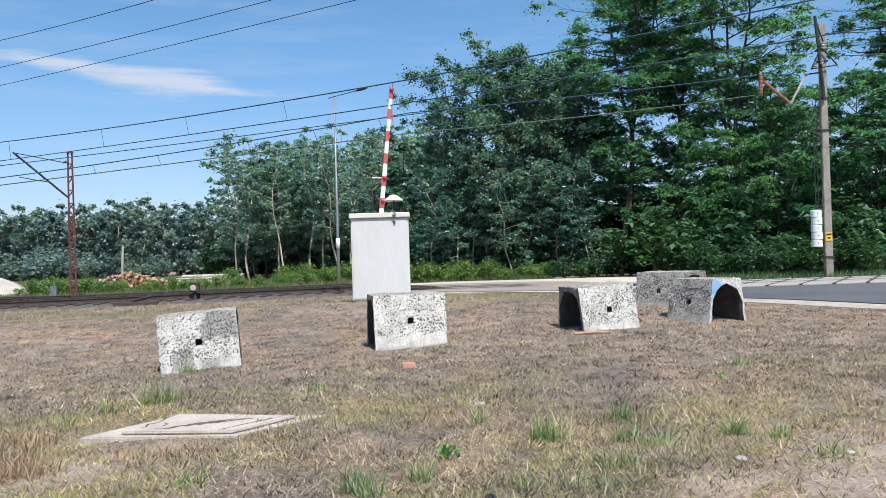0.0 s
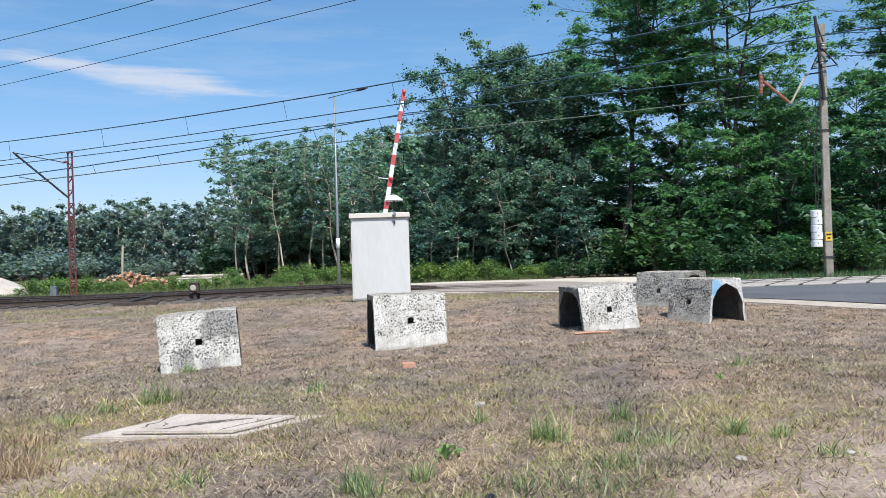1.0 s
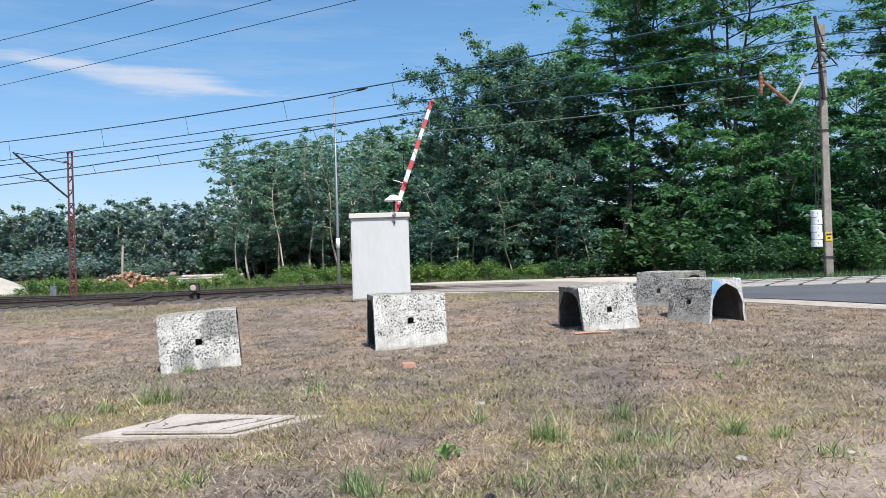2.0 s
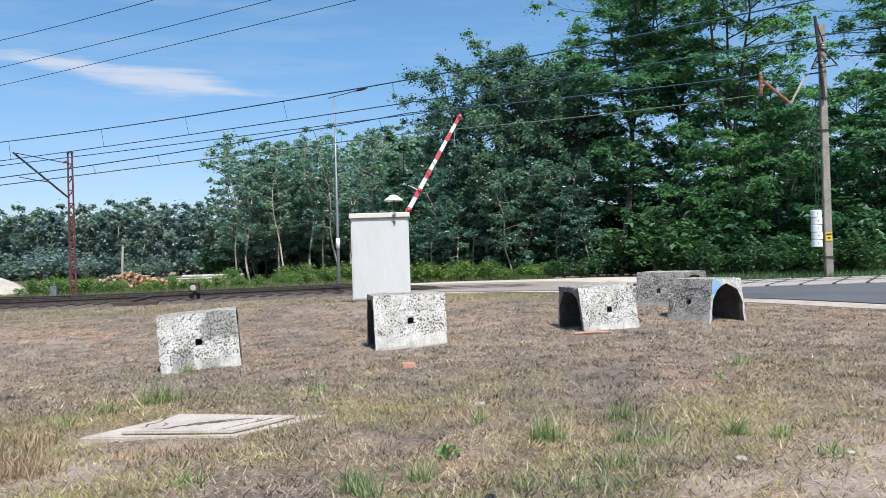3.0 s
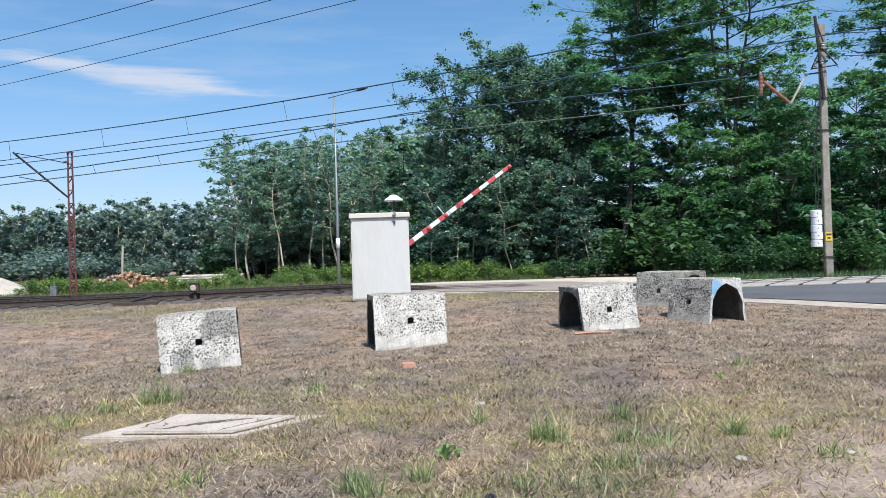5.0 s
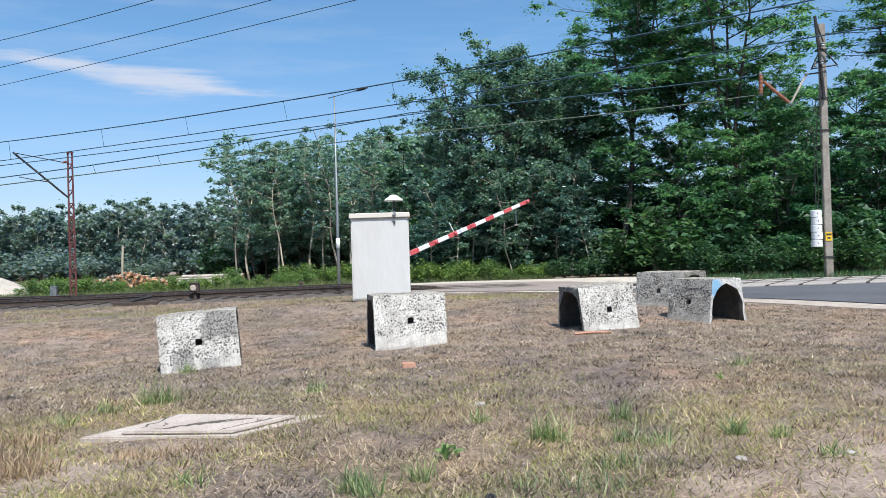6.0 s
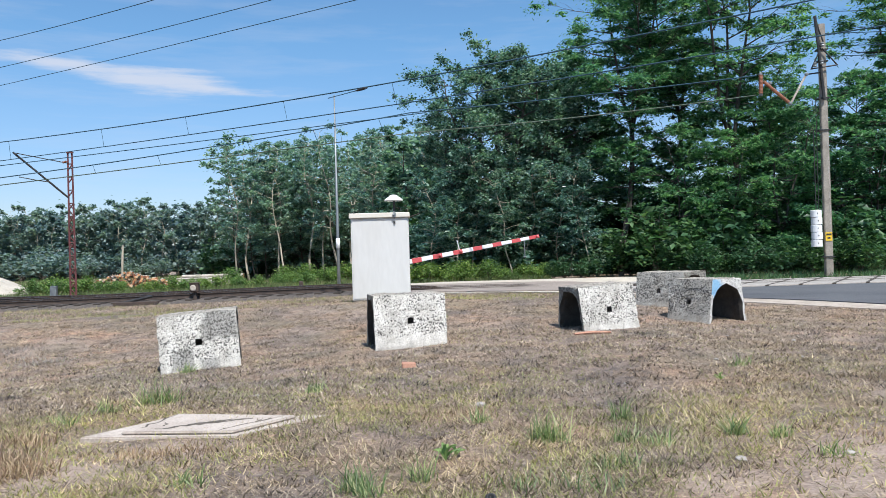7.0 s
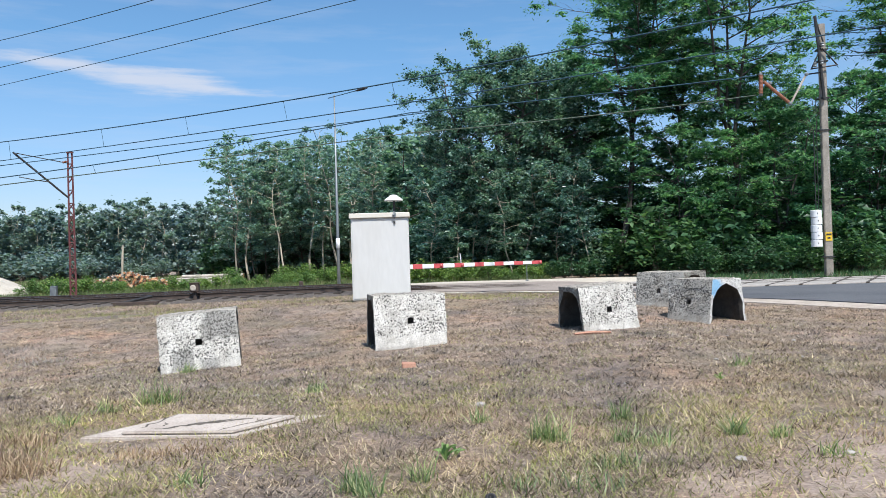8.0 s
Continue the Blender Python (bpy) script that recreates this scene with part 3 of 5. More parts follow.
# ---------------------------------------------------------------- concrete covers on the field
def block_mesh(length, height, depth, seed, wobble=0.016, hole_at=0.52):
    """A hollow tunnel-shaped cover: battered walls, flat top, arched ends, a square hole in each long wall."""
    zt = height
    f0, f1 = depth / 2, depth / 2 - 0.13 * height / 0.85
    hole = 0.09
    zc = height * hole_at

    def yo(z):
        return f0 + (f1 - f0) * z / zt
    zs = [0, zc - hole / 2, zc + hole / 2, zt * 0.82, zt]
    outer = [(-yo(z), z) for z in zs] + [(0, zt)] + [(yo(z), z) for z in reversed(zs)]
    th = 0.08
    iz = [0, zc - hole / 2, zc + hole / 2, zt * 0.76, zt * 0.86]
    iy = [f0 - th, yo(iz[1]) - th, yo(iz[2]) - th, yo(iz[3]) - th - 0.05, (yo(zt) - th) * 0.55]
    inner = [(-a, z) for a, z in zip(iy, iz)] + [(0, zt * 0.89)] + [(a, z) for a, z in reversed(list(zip(iy, iz)))]
    xs = [-length / 2, -hole / 2, hole / 2, length / 2]
    # walls lean in a little at the ends too
    bm = bmesh.new()

    def ring(prof, x):
        return [bm.verts.new((x, y, z)) for y, z in prof]
    ro = [ring(outer, x) for x in xs]
    ri = [ring(inner, x) for x in xs]
    n = len(outer)
    for i in range(3):
        for k in range(n - 1):
            if i == 1 and k == 1:
                lo = [ro[i][k], ro[i + 1][k], ro[i + 1][k + 1], ro[i][k + 1]]
                li = [ri[i][k], ri[i + 1][k], ri[i + 1][k + 1], ri[i][k + 1]]
                for q in range(4):
                    bm.faces.new((lo[q], li[q], li[(q + 1) % 4], lo[(q + 1) % 4])).material_index = 3
                continue
            bm.faces.new((ro[i][k], ro[i + 1][k], ro[i + 1][k + 1], ro[i][k + 1]))
            bm.faces.new((ri[i][k + 1], ri[i + 1][k + 1], ri[i + 1][k], ri[i][k])).material_index = 3
        for k in (0, n - 1):
            bm.faces.new((ro[i][k], ri[i][k], ri[i + 1][k], ro[i + 1][k]))
    for e, (a, b) in enumerate(((ro[0], ri[0]), (ri[3], ro[3]))):
        for k in range(n - 1):
            bm.faces.new((a[k], a[k + 1], b[k + 1], b[k])).material_index = e + 1
    bmesh.ops.recalc_face_normals(bm, faces=bm.faces[:])
    bmesh.ops.subdivide_edges(bm, edges=[e for e in bm.edges if e.calc_length() > 0.2], cuts=5, use_grid_fill=True)
    bm.normal_update()
    for v in bm.verts:
        p = v.co + Vector((seed * 7.3, 0, 0))
        d = noise.noise(p * 9) * wobble + noise.noise(p * 30) * wobble * 0.5
        sharp = max((e.calc_face_angle(0.0) for e in v.link_edges), default=0)
        if sharp > 0.7:
            d -= 0.008 + 0.022 * max(0.0, noise.noise(p * 5))
        kinds = {f.material_index for f in v.link_faces}
        v.co += v.normal * d
        if 3 in kinds and (1 in kinds or 2 in kinds):
            # the lip of each arch is broken away unevenly
            v.co.y += 0.06 * noise.noise(p * 6 + Vector((0, 3, 0))) + 0.03 * noise.noise(p * 17)
            if v.co.z > 0.1:
                v.co.z += 0.06 * noise.noise(p * 7 + Vector((5, 0, 0))) + 0.03 * noise.noise(p * 19)
    return bm


def concrete_cover(length, height, depth, m, seed, material, label, rim=None, hole_at=0.52):
    """The cover with its two rough arched ends as parts."""
    c = empty("concrete_cover", m, label, "concrete cover", "concrete covers on the field")
    whole = block_mesh(length, height, depth, seed, 0.016, hole_at)
    whole.normal_update()
    for f in whole.faces:
        if f.material_index == 0 and f.normal.z > 0.8:
            f.material_index = 4
    for k, name in enumerate(("shell", "arched_end", "arched_end", "inner_wall", "top")):
        bm = whole.copy()
        bmesh.ops.delete(bm, geom=[f for f in bm.faces if f.material_index != k], context="FACES")
        for f in bm.faces:
            f.material_index = 0
        look_of = (material, rim or M_BLOCK_RIM_SHADED, rim or M_BLOCK_RIM_SHADED, M_INNER_SHADE, M_BLOCK_TOP)[k]
        part(name, bm, look_of, c, ("", "rough broken arched end", "rough broken arched end", "inside wall with its shade painted near-black", "weathered brownish grey top")[k])
    whole.free()
    return c


def rim_material():
    """Whitewashed broken concrete edge with a splash of blue spray paint."""
    m, nt, b = mat_base("whitewashed_end")
    fine = n_noise(nt, 40, 4, 0.65)
    col = n_ramp(nt, fine, [(0.36, (0.20, 0.19, 0.175)), (0.48, (0.50, 0.485, 0.455)), (0.68, (0.66, 0.645, 0.61))])
    tc = nt.nodes.new("ShaderNodeTexCoord")
    sub = nt.nodes.new("ShaderNodeVectorMath")
    sub.operation = "DISTANCE"
    sub.inputs[1].default_value = (0.53, -0.30, 0.74)
    nt.links.new(tc.outputs["Object"], sub.inputs[0])
    ad = nt.nodes.new("ShaderNodeMath")
    ad.operation = "MULTIPLY_ADD"
    ad.inputs[1].default_value = 0.4
    nt.links.new(n_noise(nt, 9, 4, 0.6), ad.inputs[0])
    nt.links.new(sub.outputs["Value"], ad.inputs[2])
    splash = n_ramp(nt, ad.outputs[0], [(0.32, (0.85, 0.85, 0.85)), (0.42, (0, 0, 0))])
    nt.links.new(n_mix(nt, splash, col, (0.16, 0.36, 0.55)), b.inputs["Base Color"])
    b.inputs["Roughness"].default_value = 0.9
    n_bump(nt, b, fine, 0.5, 0.02)
    return m


concrete_cover(1.11, 0.935, 0.92, pose(-3.57, 11.3, land1(-3.4, 11.2) - 0.135, 0.5, -3.8, 14.0), 1, M_BLOCK_WORN,
               "whitewashed weathered concrete cover tilted on the dry field", None, 0.56)
concrete_cover(1.15, 0.855, 1.0, pose(-0.63, 12.3, land1(-0.5, 12.2) - 0.02, 0, 0, 13), 2, M_BLOCK,
               "whitewashed pitted concrete cover with a square hole")
concrete_cover(1.06, 0.87, 1.04, pose(2.69, 13.5, land1(2.7, 13.3) - 0.12, 0, -3.0, 17), 3, M_BLOCK,
               "whitewashed pitted concrete cover with a rough arched end")
concrete_cover(1.04, 0.89, 1.04, pose(4.92, 14.5, land1(4.9, 14.3) - 0.10, 0, 0, -60), 4, M_BLOCK_SHADED,
               "concrete cover with shade in its grey walls, white arched end and blue paint", rim_material())
concrete_cover(1.25, 0.86, 1.0, pose(4.93, 16.7, land1(4.7, 16.5) - 0.12, 0, 0, -54), 5, M_BLOCK_SHADED,
               "mossy concrete cover with shade in its grey walls and a square hole")


# ---------------------------------------------------------------- slab in the grass
def slab_thing():
    s = empty("manhole_slab", pose(-2.03, 6.72, land1(-2.0, 6.7) - 0.035, 0.3, 0.8, 0), "pale worn concrete slab cover lying in the grass", "concrete slab")
    bm = bmesh.new()
    base = [(-1.02, -0.38), (0.28, -0.42), (0.95, 0.36), (-0.50, 0.44)]
    lid = [(-0.70, -0.33), (0.24, -0.36), (0.66, 0.22), (-0.46, 0.38)]

    def prism(bm, pts, z0, z1):
        lo = [bm.verts.new((x, y, z0)) for x, y in pts]
        hi = [bm.verts.new((x, y, z1)) for x, y in pts]
        bm.faces.new(lo[::-1])
        bm.faces.new(hi)
        for k in range(len(pts)):
            bm.faces.new((lo[k], lo[(k + 1) % len(pts)], hi[(k + 1) % len(pts)], hi[k]))
        bmesh.ops.bevel(bm, geom=bm.edges[:], offset=0.01, segments=2, affect="EDGES")
        bmesh.ops.triangulate(bm, faces=[f for f in bm.faces if len(f.verts) > 4])
        return bm
    part("frame", prism(bm, base, -0.10, 0.035), M_SLAB, s, "rough concrete surround")
    cx, cy = sum(p[0] for p in lid) / 4, sum(p[1] for p in lid) / 4
    # dark inset strip that paints the shadow line below the lid's edge
    part("seam", prism(bmesh.new(), [(cx + (x - cx) * 0.97, cy + (y - cy) * 0.96) for x, y in lid], 0.0, 0.040), M_MOSS_SHADE, s, "dark strip painted for the shadow under the lid")
    part("lid", prism(bmesh.new(), lid, 0.039, 0.066), M_SLAB, s, "pale concrete lid")
    rng = random.Random(8)
    for x0, y0, x1, y1, w, n in ((-0.44, -0.26, 0.28, 0.13, 0.030, 16), (-0.2, -0.10, 0.16, 0.10, 0.022, 9), (0.10, -0.33, 0.56, 0.20, 0.010, 10), (-0.58, -0.22, -0.46, 0.33, 0.012, 9), (-0.44, 0.02, -0.38, -0.16, 0.010, 5), (0.36, -0.06, 0.37, 0.08, 0.008, 4)):
        bm = bmesh.new()
        pts, rad = [], []
        for i in range(n):
            f = i / (n - 1)
            pts.append(Vector((x0 + (x1 - x0) * f + rng.uniform(-0.022, 0.022), y0 + (y1 - y0) * f + rng.uniform(-0.022, 0.022), 0.0665)))
            rad.append(w * rng.uniform(0.25, 1.1) * (0.3 + 0.7 * math.sin(math.pi * min(1, max(0, f)))))
        tube(bm, pts, [q * 1.6 for q in rad], 5)
        for v in bm.verts:
            v.co.z = 0.0665 + (v.co.z - 0.0665) * 0.2
        part("moss_crack", bm, M_MOSS_SHADE, s, "crack filled with dead moss")
    return s


slab_thing()


# ---------------------------------------------------------------- relay cabinet
def relay_cabinet():
    c = empty("relay_cabinet", pose(-1.605, 19.85, land1(-1.6, 19.6) - 0.02, 0, 0, 2), "pale grey painted steel relay cabinet beside the track", "relay cabinet")
    w = 0.735
    z1 = 2.085
    body = part("body", boxm(-w, w, -0.33, 0.33, 0.0, z1, 0.012), M_CABINET, c)
    part("plinth", boxm(-w + 0.03, w - 0.03, -0.30, 0.30, -0.35, 0.01), M_SLAB, c, "concrete plinth")
    part("front_door", boxm(-w + 0.035, w - 0.035, -0.347, -0.332, 0.045, z1 - 0.03, 0.004), M_CABINET, c)
    part("roof_cap", boxm(-w - 0.035, w + 0.035, -0.40, 0.38, z1, z1 + 0.125, 0.015), M_CAP, c, "cream painted roof cap")
    part("name_plate", boxm(w - 0.16, w - 0.05, -0.3515, -0.3485, 0.055, 0.155), M_WHITE, c, "small white plate")
    for k in range(2):
        part("plate_bar", boxm(w - 0.15, w - 0.06, -0.354, -0.352, 0.065 + k * 0.045, 0.09 + k * 0.045), M_DARK, c, "dark bar of writing")
    bm = tube(bmesh.new(), [(0.38, -0.36, z1 - 0.10), (0.38, -0.36, z1 - 0.16)], 0.025, 10)
    part("lock", bm, M_DARK, c, "dark lock knob")
    bm = bmesh.new()
    tube(bm, [(0.38, -0.40, z1 + 0.14), (0.36, -0.43, z1 + 0.06), (0.385, -0.405, z1 - 0.03)], [0.022, 0.03, 0.018], 8)
    tube(bm, [(0.41, -0.41, z1 + 0.10), (0.40, -0.42, z1 + 0.0)], [0.018, 0.022], 8)
    part("clamp", bm, M_GALV, c, "galvanised clamp")
    bm = tube(bmesh.new(), [(0.38, -0.30, z1 + 0.12), (0.38, -0.30, z1 + 0.47)], 0.03, 10)
    part("vent_stem", bm, M_DARK, c, "dark vent stem")
    bm = lathe(bmesh.new(), [(0.235, 0.0), (0.245, 0.012), (0.20, 0.06), (0.11, 0.12), (0.09, 0.145), (0.03, 0.155)], 24)
    hood = part("vent_hood", bm, M_WHITE, c, "white conical vent hood", False)
    hood.matrix_basis = pose(0.37, -0.30, z1 + 0.425)
    return c


relay_cabinet()


# ---------------------------------------------------------------- level crossing barrier
BOOM = 5.27
PIVOT = 1.302


def barrier():
    b = empty("level_crossing_barrier", pose(-1.915, 22.0, 0, 0, 0, 20), "red and white striped level crossing barrier being lowered", "barrier")
    g = land1(-1.94, 22.0)
    part("drive_housing", boxm(-0.25, 0.25, 0.12, 0.55, g - 0.05, PIVOT + 0.2, 0.02), M_CABINET, b, "grey drive housing")
    part("foundation", boxm(-0.35, 0.35, 0.02, 0.65, g - 0.3, g + 0.08, 0.02), M_SLAB, b, "concrete foundation")
    part("axle", tube(bmesh.new(), [(0, -0.08, PIVOT), (0, 0.14, PIVOT)], 0.05, 12), M_DARK, b, "dark steel axle")
    bm = bmesh.new()
    for x0, x1, h0, h1 in ((-0.25, BOOM, 0.076, 0.048),):
        vs = [bm.verts.new((x, y * (0.032 if x == x0 else 0.026), z * (h0 if x == x0 else h1))) for x in (x0, x1) for y, z in ((-1, -1), (1, -1), (1, 1), (-1, 1))]
        bm.faces.new(vs[0:4])
        bm.faces.new(vs[7:3:-1])
        for k in range(4):
            bm.faces.new((vs[k], vs[k + 4], vs[(k + 1) % 4 + 4], vs[(k + 1) % 4]))
        bmesh.ops.bevel(bm, geom=bm.edges[:], offset=0.012, segments=2, affect="EDGES")
        bmesh.ops.recalc_face_normals(bm, faces=bm.faces[:])
    boom = part("boom", bm, M_WHITE, b, "white boom with red bands")
    for k in range(8):
        x1 = BOOM + 0.004 - k * 0.65
        x0 = x1 - (0.30 if k else 0.35)
        hb = 0.079 - 0.028 * (x0 + 0.25) / (BOOM + 0.25)
        yb = 0.0345 - 0.006 * (x0 + x1) / 2 / BOOM
        bb = boxm(x0, x1, -yb, yb, -hb, hb, 0.008)
        part("red_band", bb, M_RED, boom, "red reflective band")
    for x in (1.95, 2.62, 5.2):
        bm = lathe(bmesh.new(), [(0.045, 0.0), (0.05, 0.02), (0.045, 0.05), (0.02, 0.065)], 14)
        bmesh.ops.rotate(bm, verts=bm.verts[:], cent=(0, 0, 0), matrix=Matrix.Rotation(radians(90), 3, "X"))
        bmesh.ops.translate(bm, verts=bm.verts[:], vec=(x, -0.034, 0.0))
        part("warning_lamp", bm, M_RED, boom, "small red warning lamp")
    part("marker_rod", tube(bmesh.new(), [(2.60, 0, 0.05), (2.57, 0, 0.36)], 0.014, 8), M_WHITE, boom, "thin white upright rod")
    bm = bmesh.new()
    tube(bm, [(0, 0, 0), (0, 0, -0.5)], 0.014, 8)
    tube(bm, [(-0.05, 0, -0.5), (0.05, 0, -0.5)], 0.014, 8)
    rest = part("hanging_rest", bm, M_GALV, boom, "thin hanging support rod")
    return boom, rest


boom, boom_rest = barrier()


# ---------------------------------------------------------------- masts and poles
def lattice_mast():
    x, y = -17.05, 35.3
    g = land1(x, y) - 0.05
    m = empty("catenary_mast", pose(x, y, g, 0, 0, 12), "maroon painted steel lattice catenary mast", "catenary mast")
    h, a0, a1 = 6.75, 0.125, 0.09
    for sx in (-1, 1):
        bm = bmesh.new()
        tube(bm, [(sx * a0, 0, 0), (sx * a1, 0, h)], 0.045, 6)
        part("chord", bm, M_MAST, m)
    n = 21
    for i in range(n):
        z = 0.2 + i * (h - 0.4) / n
        z2 = z + (h - 0.4) / n
        w = a0 + (a1 - a0) * z / h
        bm = bmesh.new()
        tube(bm, [(-w, 0, z), (w, 0, z2 if i % 2 else z)], 0.028, 4)
        part("lattice_bar", bm, M_MAST, m)
        if z < 0.62 * h:
            part("lattice_bar", tube(bmesh.new(), [(w, 0.02, z), (-w, 0.02, z2)], 0.024, 4), M_MAST, m)
    part("cap_plate", boxm(-0.14, 0.14, -0.10, 0.10, h, h + 0.05), M_MAST, m)
    part("base_block", boxm(-0.4, 0.4, -0.4, 0.4, -0.3, 0.12, 0.02), M_SLAB, m, "concrete foot")
    return g


def wire_run(name, pts, r, material, label, category, droppers=()):
    """One slung wire with its droppers as parts."""
    ob = link_bm(name, tube(bmesh.new(), pts, r, 6), material, None, "", True)
    tagged(ob, label, category, "overhead wires")
    for a, b in droppers:
        part("dropper", tube(bmesh.new(), [a, b], 0.010, 4), M_WIRE, ob, "thin dropper")
    return ob


def sagged(a, b, sag, n=14):
    a, b = Vector(a), Vector(b)
    return [a.lerp(b, i / n) - Vector((0, 0, sag * 4 * (i / n) * (1 - i / n))) for i in range(n + 1)]


def beyond(a, b, k):
    a, b = Vector(a), Vector(b)
    return tuple(a + (b - a) * k)


lattice_mast()
# cantilever that carries the wires at the lattice mast
cant = empty("catenary_cantilever", Matrix(), "dark steel cantilever on the lattice mast", "cantilever")
CT = Vector((-18.95, 34.0, 6.82))
part("strut", tube(bmesh.new(), [CT, (-17.15, 35.25, 4.85)], 0.045, 8), M_DARK, cant)
part("tie", tube(bmesh.new(), [CT + Vector((0.15, 0, -0.05)), (-18.0, 34.6, 6.60), (-17.12, 35.25, 6.42)], 0.022, 6), M_DARK, cant)
part("insulator", lathe(bmesh.new(), [(0.03, 0), (0.06, 0.03), (0.03, 0.06), (0.06, 0.09), (0.03, 0.12), (0.06, 0.15), (0.03, 0.18)], 10), M_CERAMIC, cant, "brown ceramic insulator").matrix_basis = pose(-17.3, 35.1, 6.44, 0, 70, 35)
part("steady_arm", tube(bmesh.new(), [(-18.75, 34.1, 5.72), (-18.1, 34.5, 5.58), (-17.75, 34.8, 5.53)], 0.022, 6), M_DARK, cant)

# wire pair over the near track
A_M0, A_M1 = (-18.36, 32.0, 6.94), (-0.39, 21.6, 6.66)
A_C0, A_C1 = (-18.38, 32.0, 6.16), (-0.41, 21.6, 6.00)
A_M2, A_C2 = (8.6, 17.0, 7.05), (8.6, 17.0, 6.22)
pm = sagged(beyond(A_M0, A_M1, -1.2), A_M0, 0.1, 6)[:-1] + sagged(A_M0, A_M1, 0.11) + sagged(A_M1, A_M2, 0.02, 6)[1:] + [Vector(beyond(A_M1, A_M2, 3.0))]
pc = sagged(beyond(A_C0, A_C1, -1.2), A_C0, 0.0, 6)[:-1] + sagged(A_C0, A_C1, 0.03) + sagged(A_C1, A_C2, 0.02, 6)[1:] + [Vector(beyond(A_C1, A_C2, 3.0))]


def hung(upper, lower, sag_u, sag_l, fs, slant=0.008):
    """Droppers from a messenger wire down to its contact wire, at shares of one span."""
    out = []
    for f in fs:
        g = f + slant
        a = Vector(upper[0]).lerp(Vector(upper[1]), f) - Vector((0, 0, sag_u * 4 * f * (1 - f)))
        b = Vector(lower[0]).lerp(Vector(lower[1]), g) - Vector((0, 0, sag_l * 4 * g * (1 - g)))
        out.append((a, b))
    return out


drops = hung((A_M0, A_M1), (A_C0, A_C1), 0.11, 0.03, (0.03, 0.317, 0.535, 0.749, 0.948))
near_wire = wire_run("messenger_wire", pm, 0.019, M_WIRE, "dark overhead messenger wire above the track", "overhead wire", drops)
def on_messenger(f, drop):
    return Vector(A_M0).lerp(Vector(A_M1), f) - Vector((0, 0, 0.11 * 4 * f * (1 - f) + drop))


part("section_insulator", tube(bmesh.new(), [on_messenger(f, d) for f, d in ((0.884, 0.06), (0.89, 0.05), (0.90, 0.03), (0.906, 0.02))], [0.015, 0.04, 0.045, 0.02], 8), M_DARK, near_wire, "dark insulator in the wire")
part("jumper", tube(bmesh.new(), [on_messenger(0.835, 0.14), on_messenger(0.86, 0.10), on_messenger(0.884, 0.06)], 0.012, 6), M_WIRE, near_wire, "thin jumper below the wire")
wire_run("contact_wire", pc, 0.016, M_WIRE, "dark overhead contact wire above the track", "overhead wire")

# wire pair anchored at the concrete pole
POLE = (15.05, 30.0)
B_M0, B_M1, B_M2 = (-18.45, 32.0, 5.45), (-1.15, 30.5, 7.35), (12.45, 29.9, 8.27)
B_C0, B_C1, B_C2 = (-18.45, 32.0, 5.14), (-0.96, 30.5, 6.56), (12.42, 29.9, 7.50)
pm = [Vector(beyond(B_M0, B_M1, -1.2))] + sagged(B_M0, B_M1, 0.11) + sagged(B_M1, B_M2, 0.06)[1:]
pc = [Vector(beyond(B_C0, B_C1, -1.2))] + sagged(B_C0, B_C1, 0.01) + sagged(B_C1, B_C2, 0.10)[1:]
drops = hung((B_M0, B_M1), (B_C0, B_C1), 0.11, 0.01, (0.237, 0.397, 0.615, 0.773, 0.927), 0.004)
wire_run("messenger_wire", pm, 0.022, M_WIRE, "overhead messenger wire running to the anchor pole", "overhead wire", drops)
wire_run("contact_wire", pc, 0.021, M_BRONZE, "bronze overhead contact wire running to the anchor pole", "overhead wire")
wire_run("feeder_wire", [Vector((-40, 36, 4.6))] + sagged((-18.4, 33, 6.15), (-0.5, 29.5, 7.15), 0.02), 0.018, M_WIRE, "thin dark feeder wire above the track", "overhead wire")
# three bare lines high over the field
for a, b in (((-19.2, 33.6, 11.68), (-9.65, 26.4, 10.77)), ((-20.6, 36.0, 11.13), (-5.66, 26.4, 10.62)), ((-22.0, 38.4, 10.86), (-2.74, 26.4, 10.53))):
    wire_run("power_line", [Vector(beyond(a, b, -3.0))] + sagged(a, b, 0.04) + [Vector(beyond(a, b, 3.0))], 0.014, M_WIRE, "thin dark power line strung over the field", "power line")


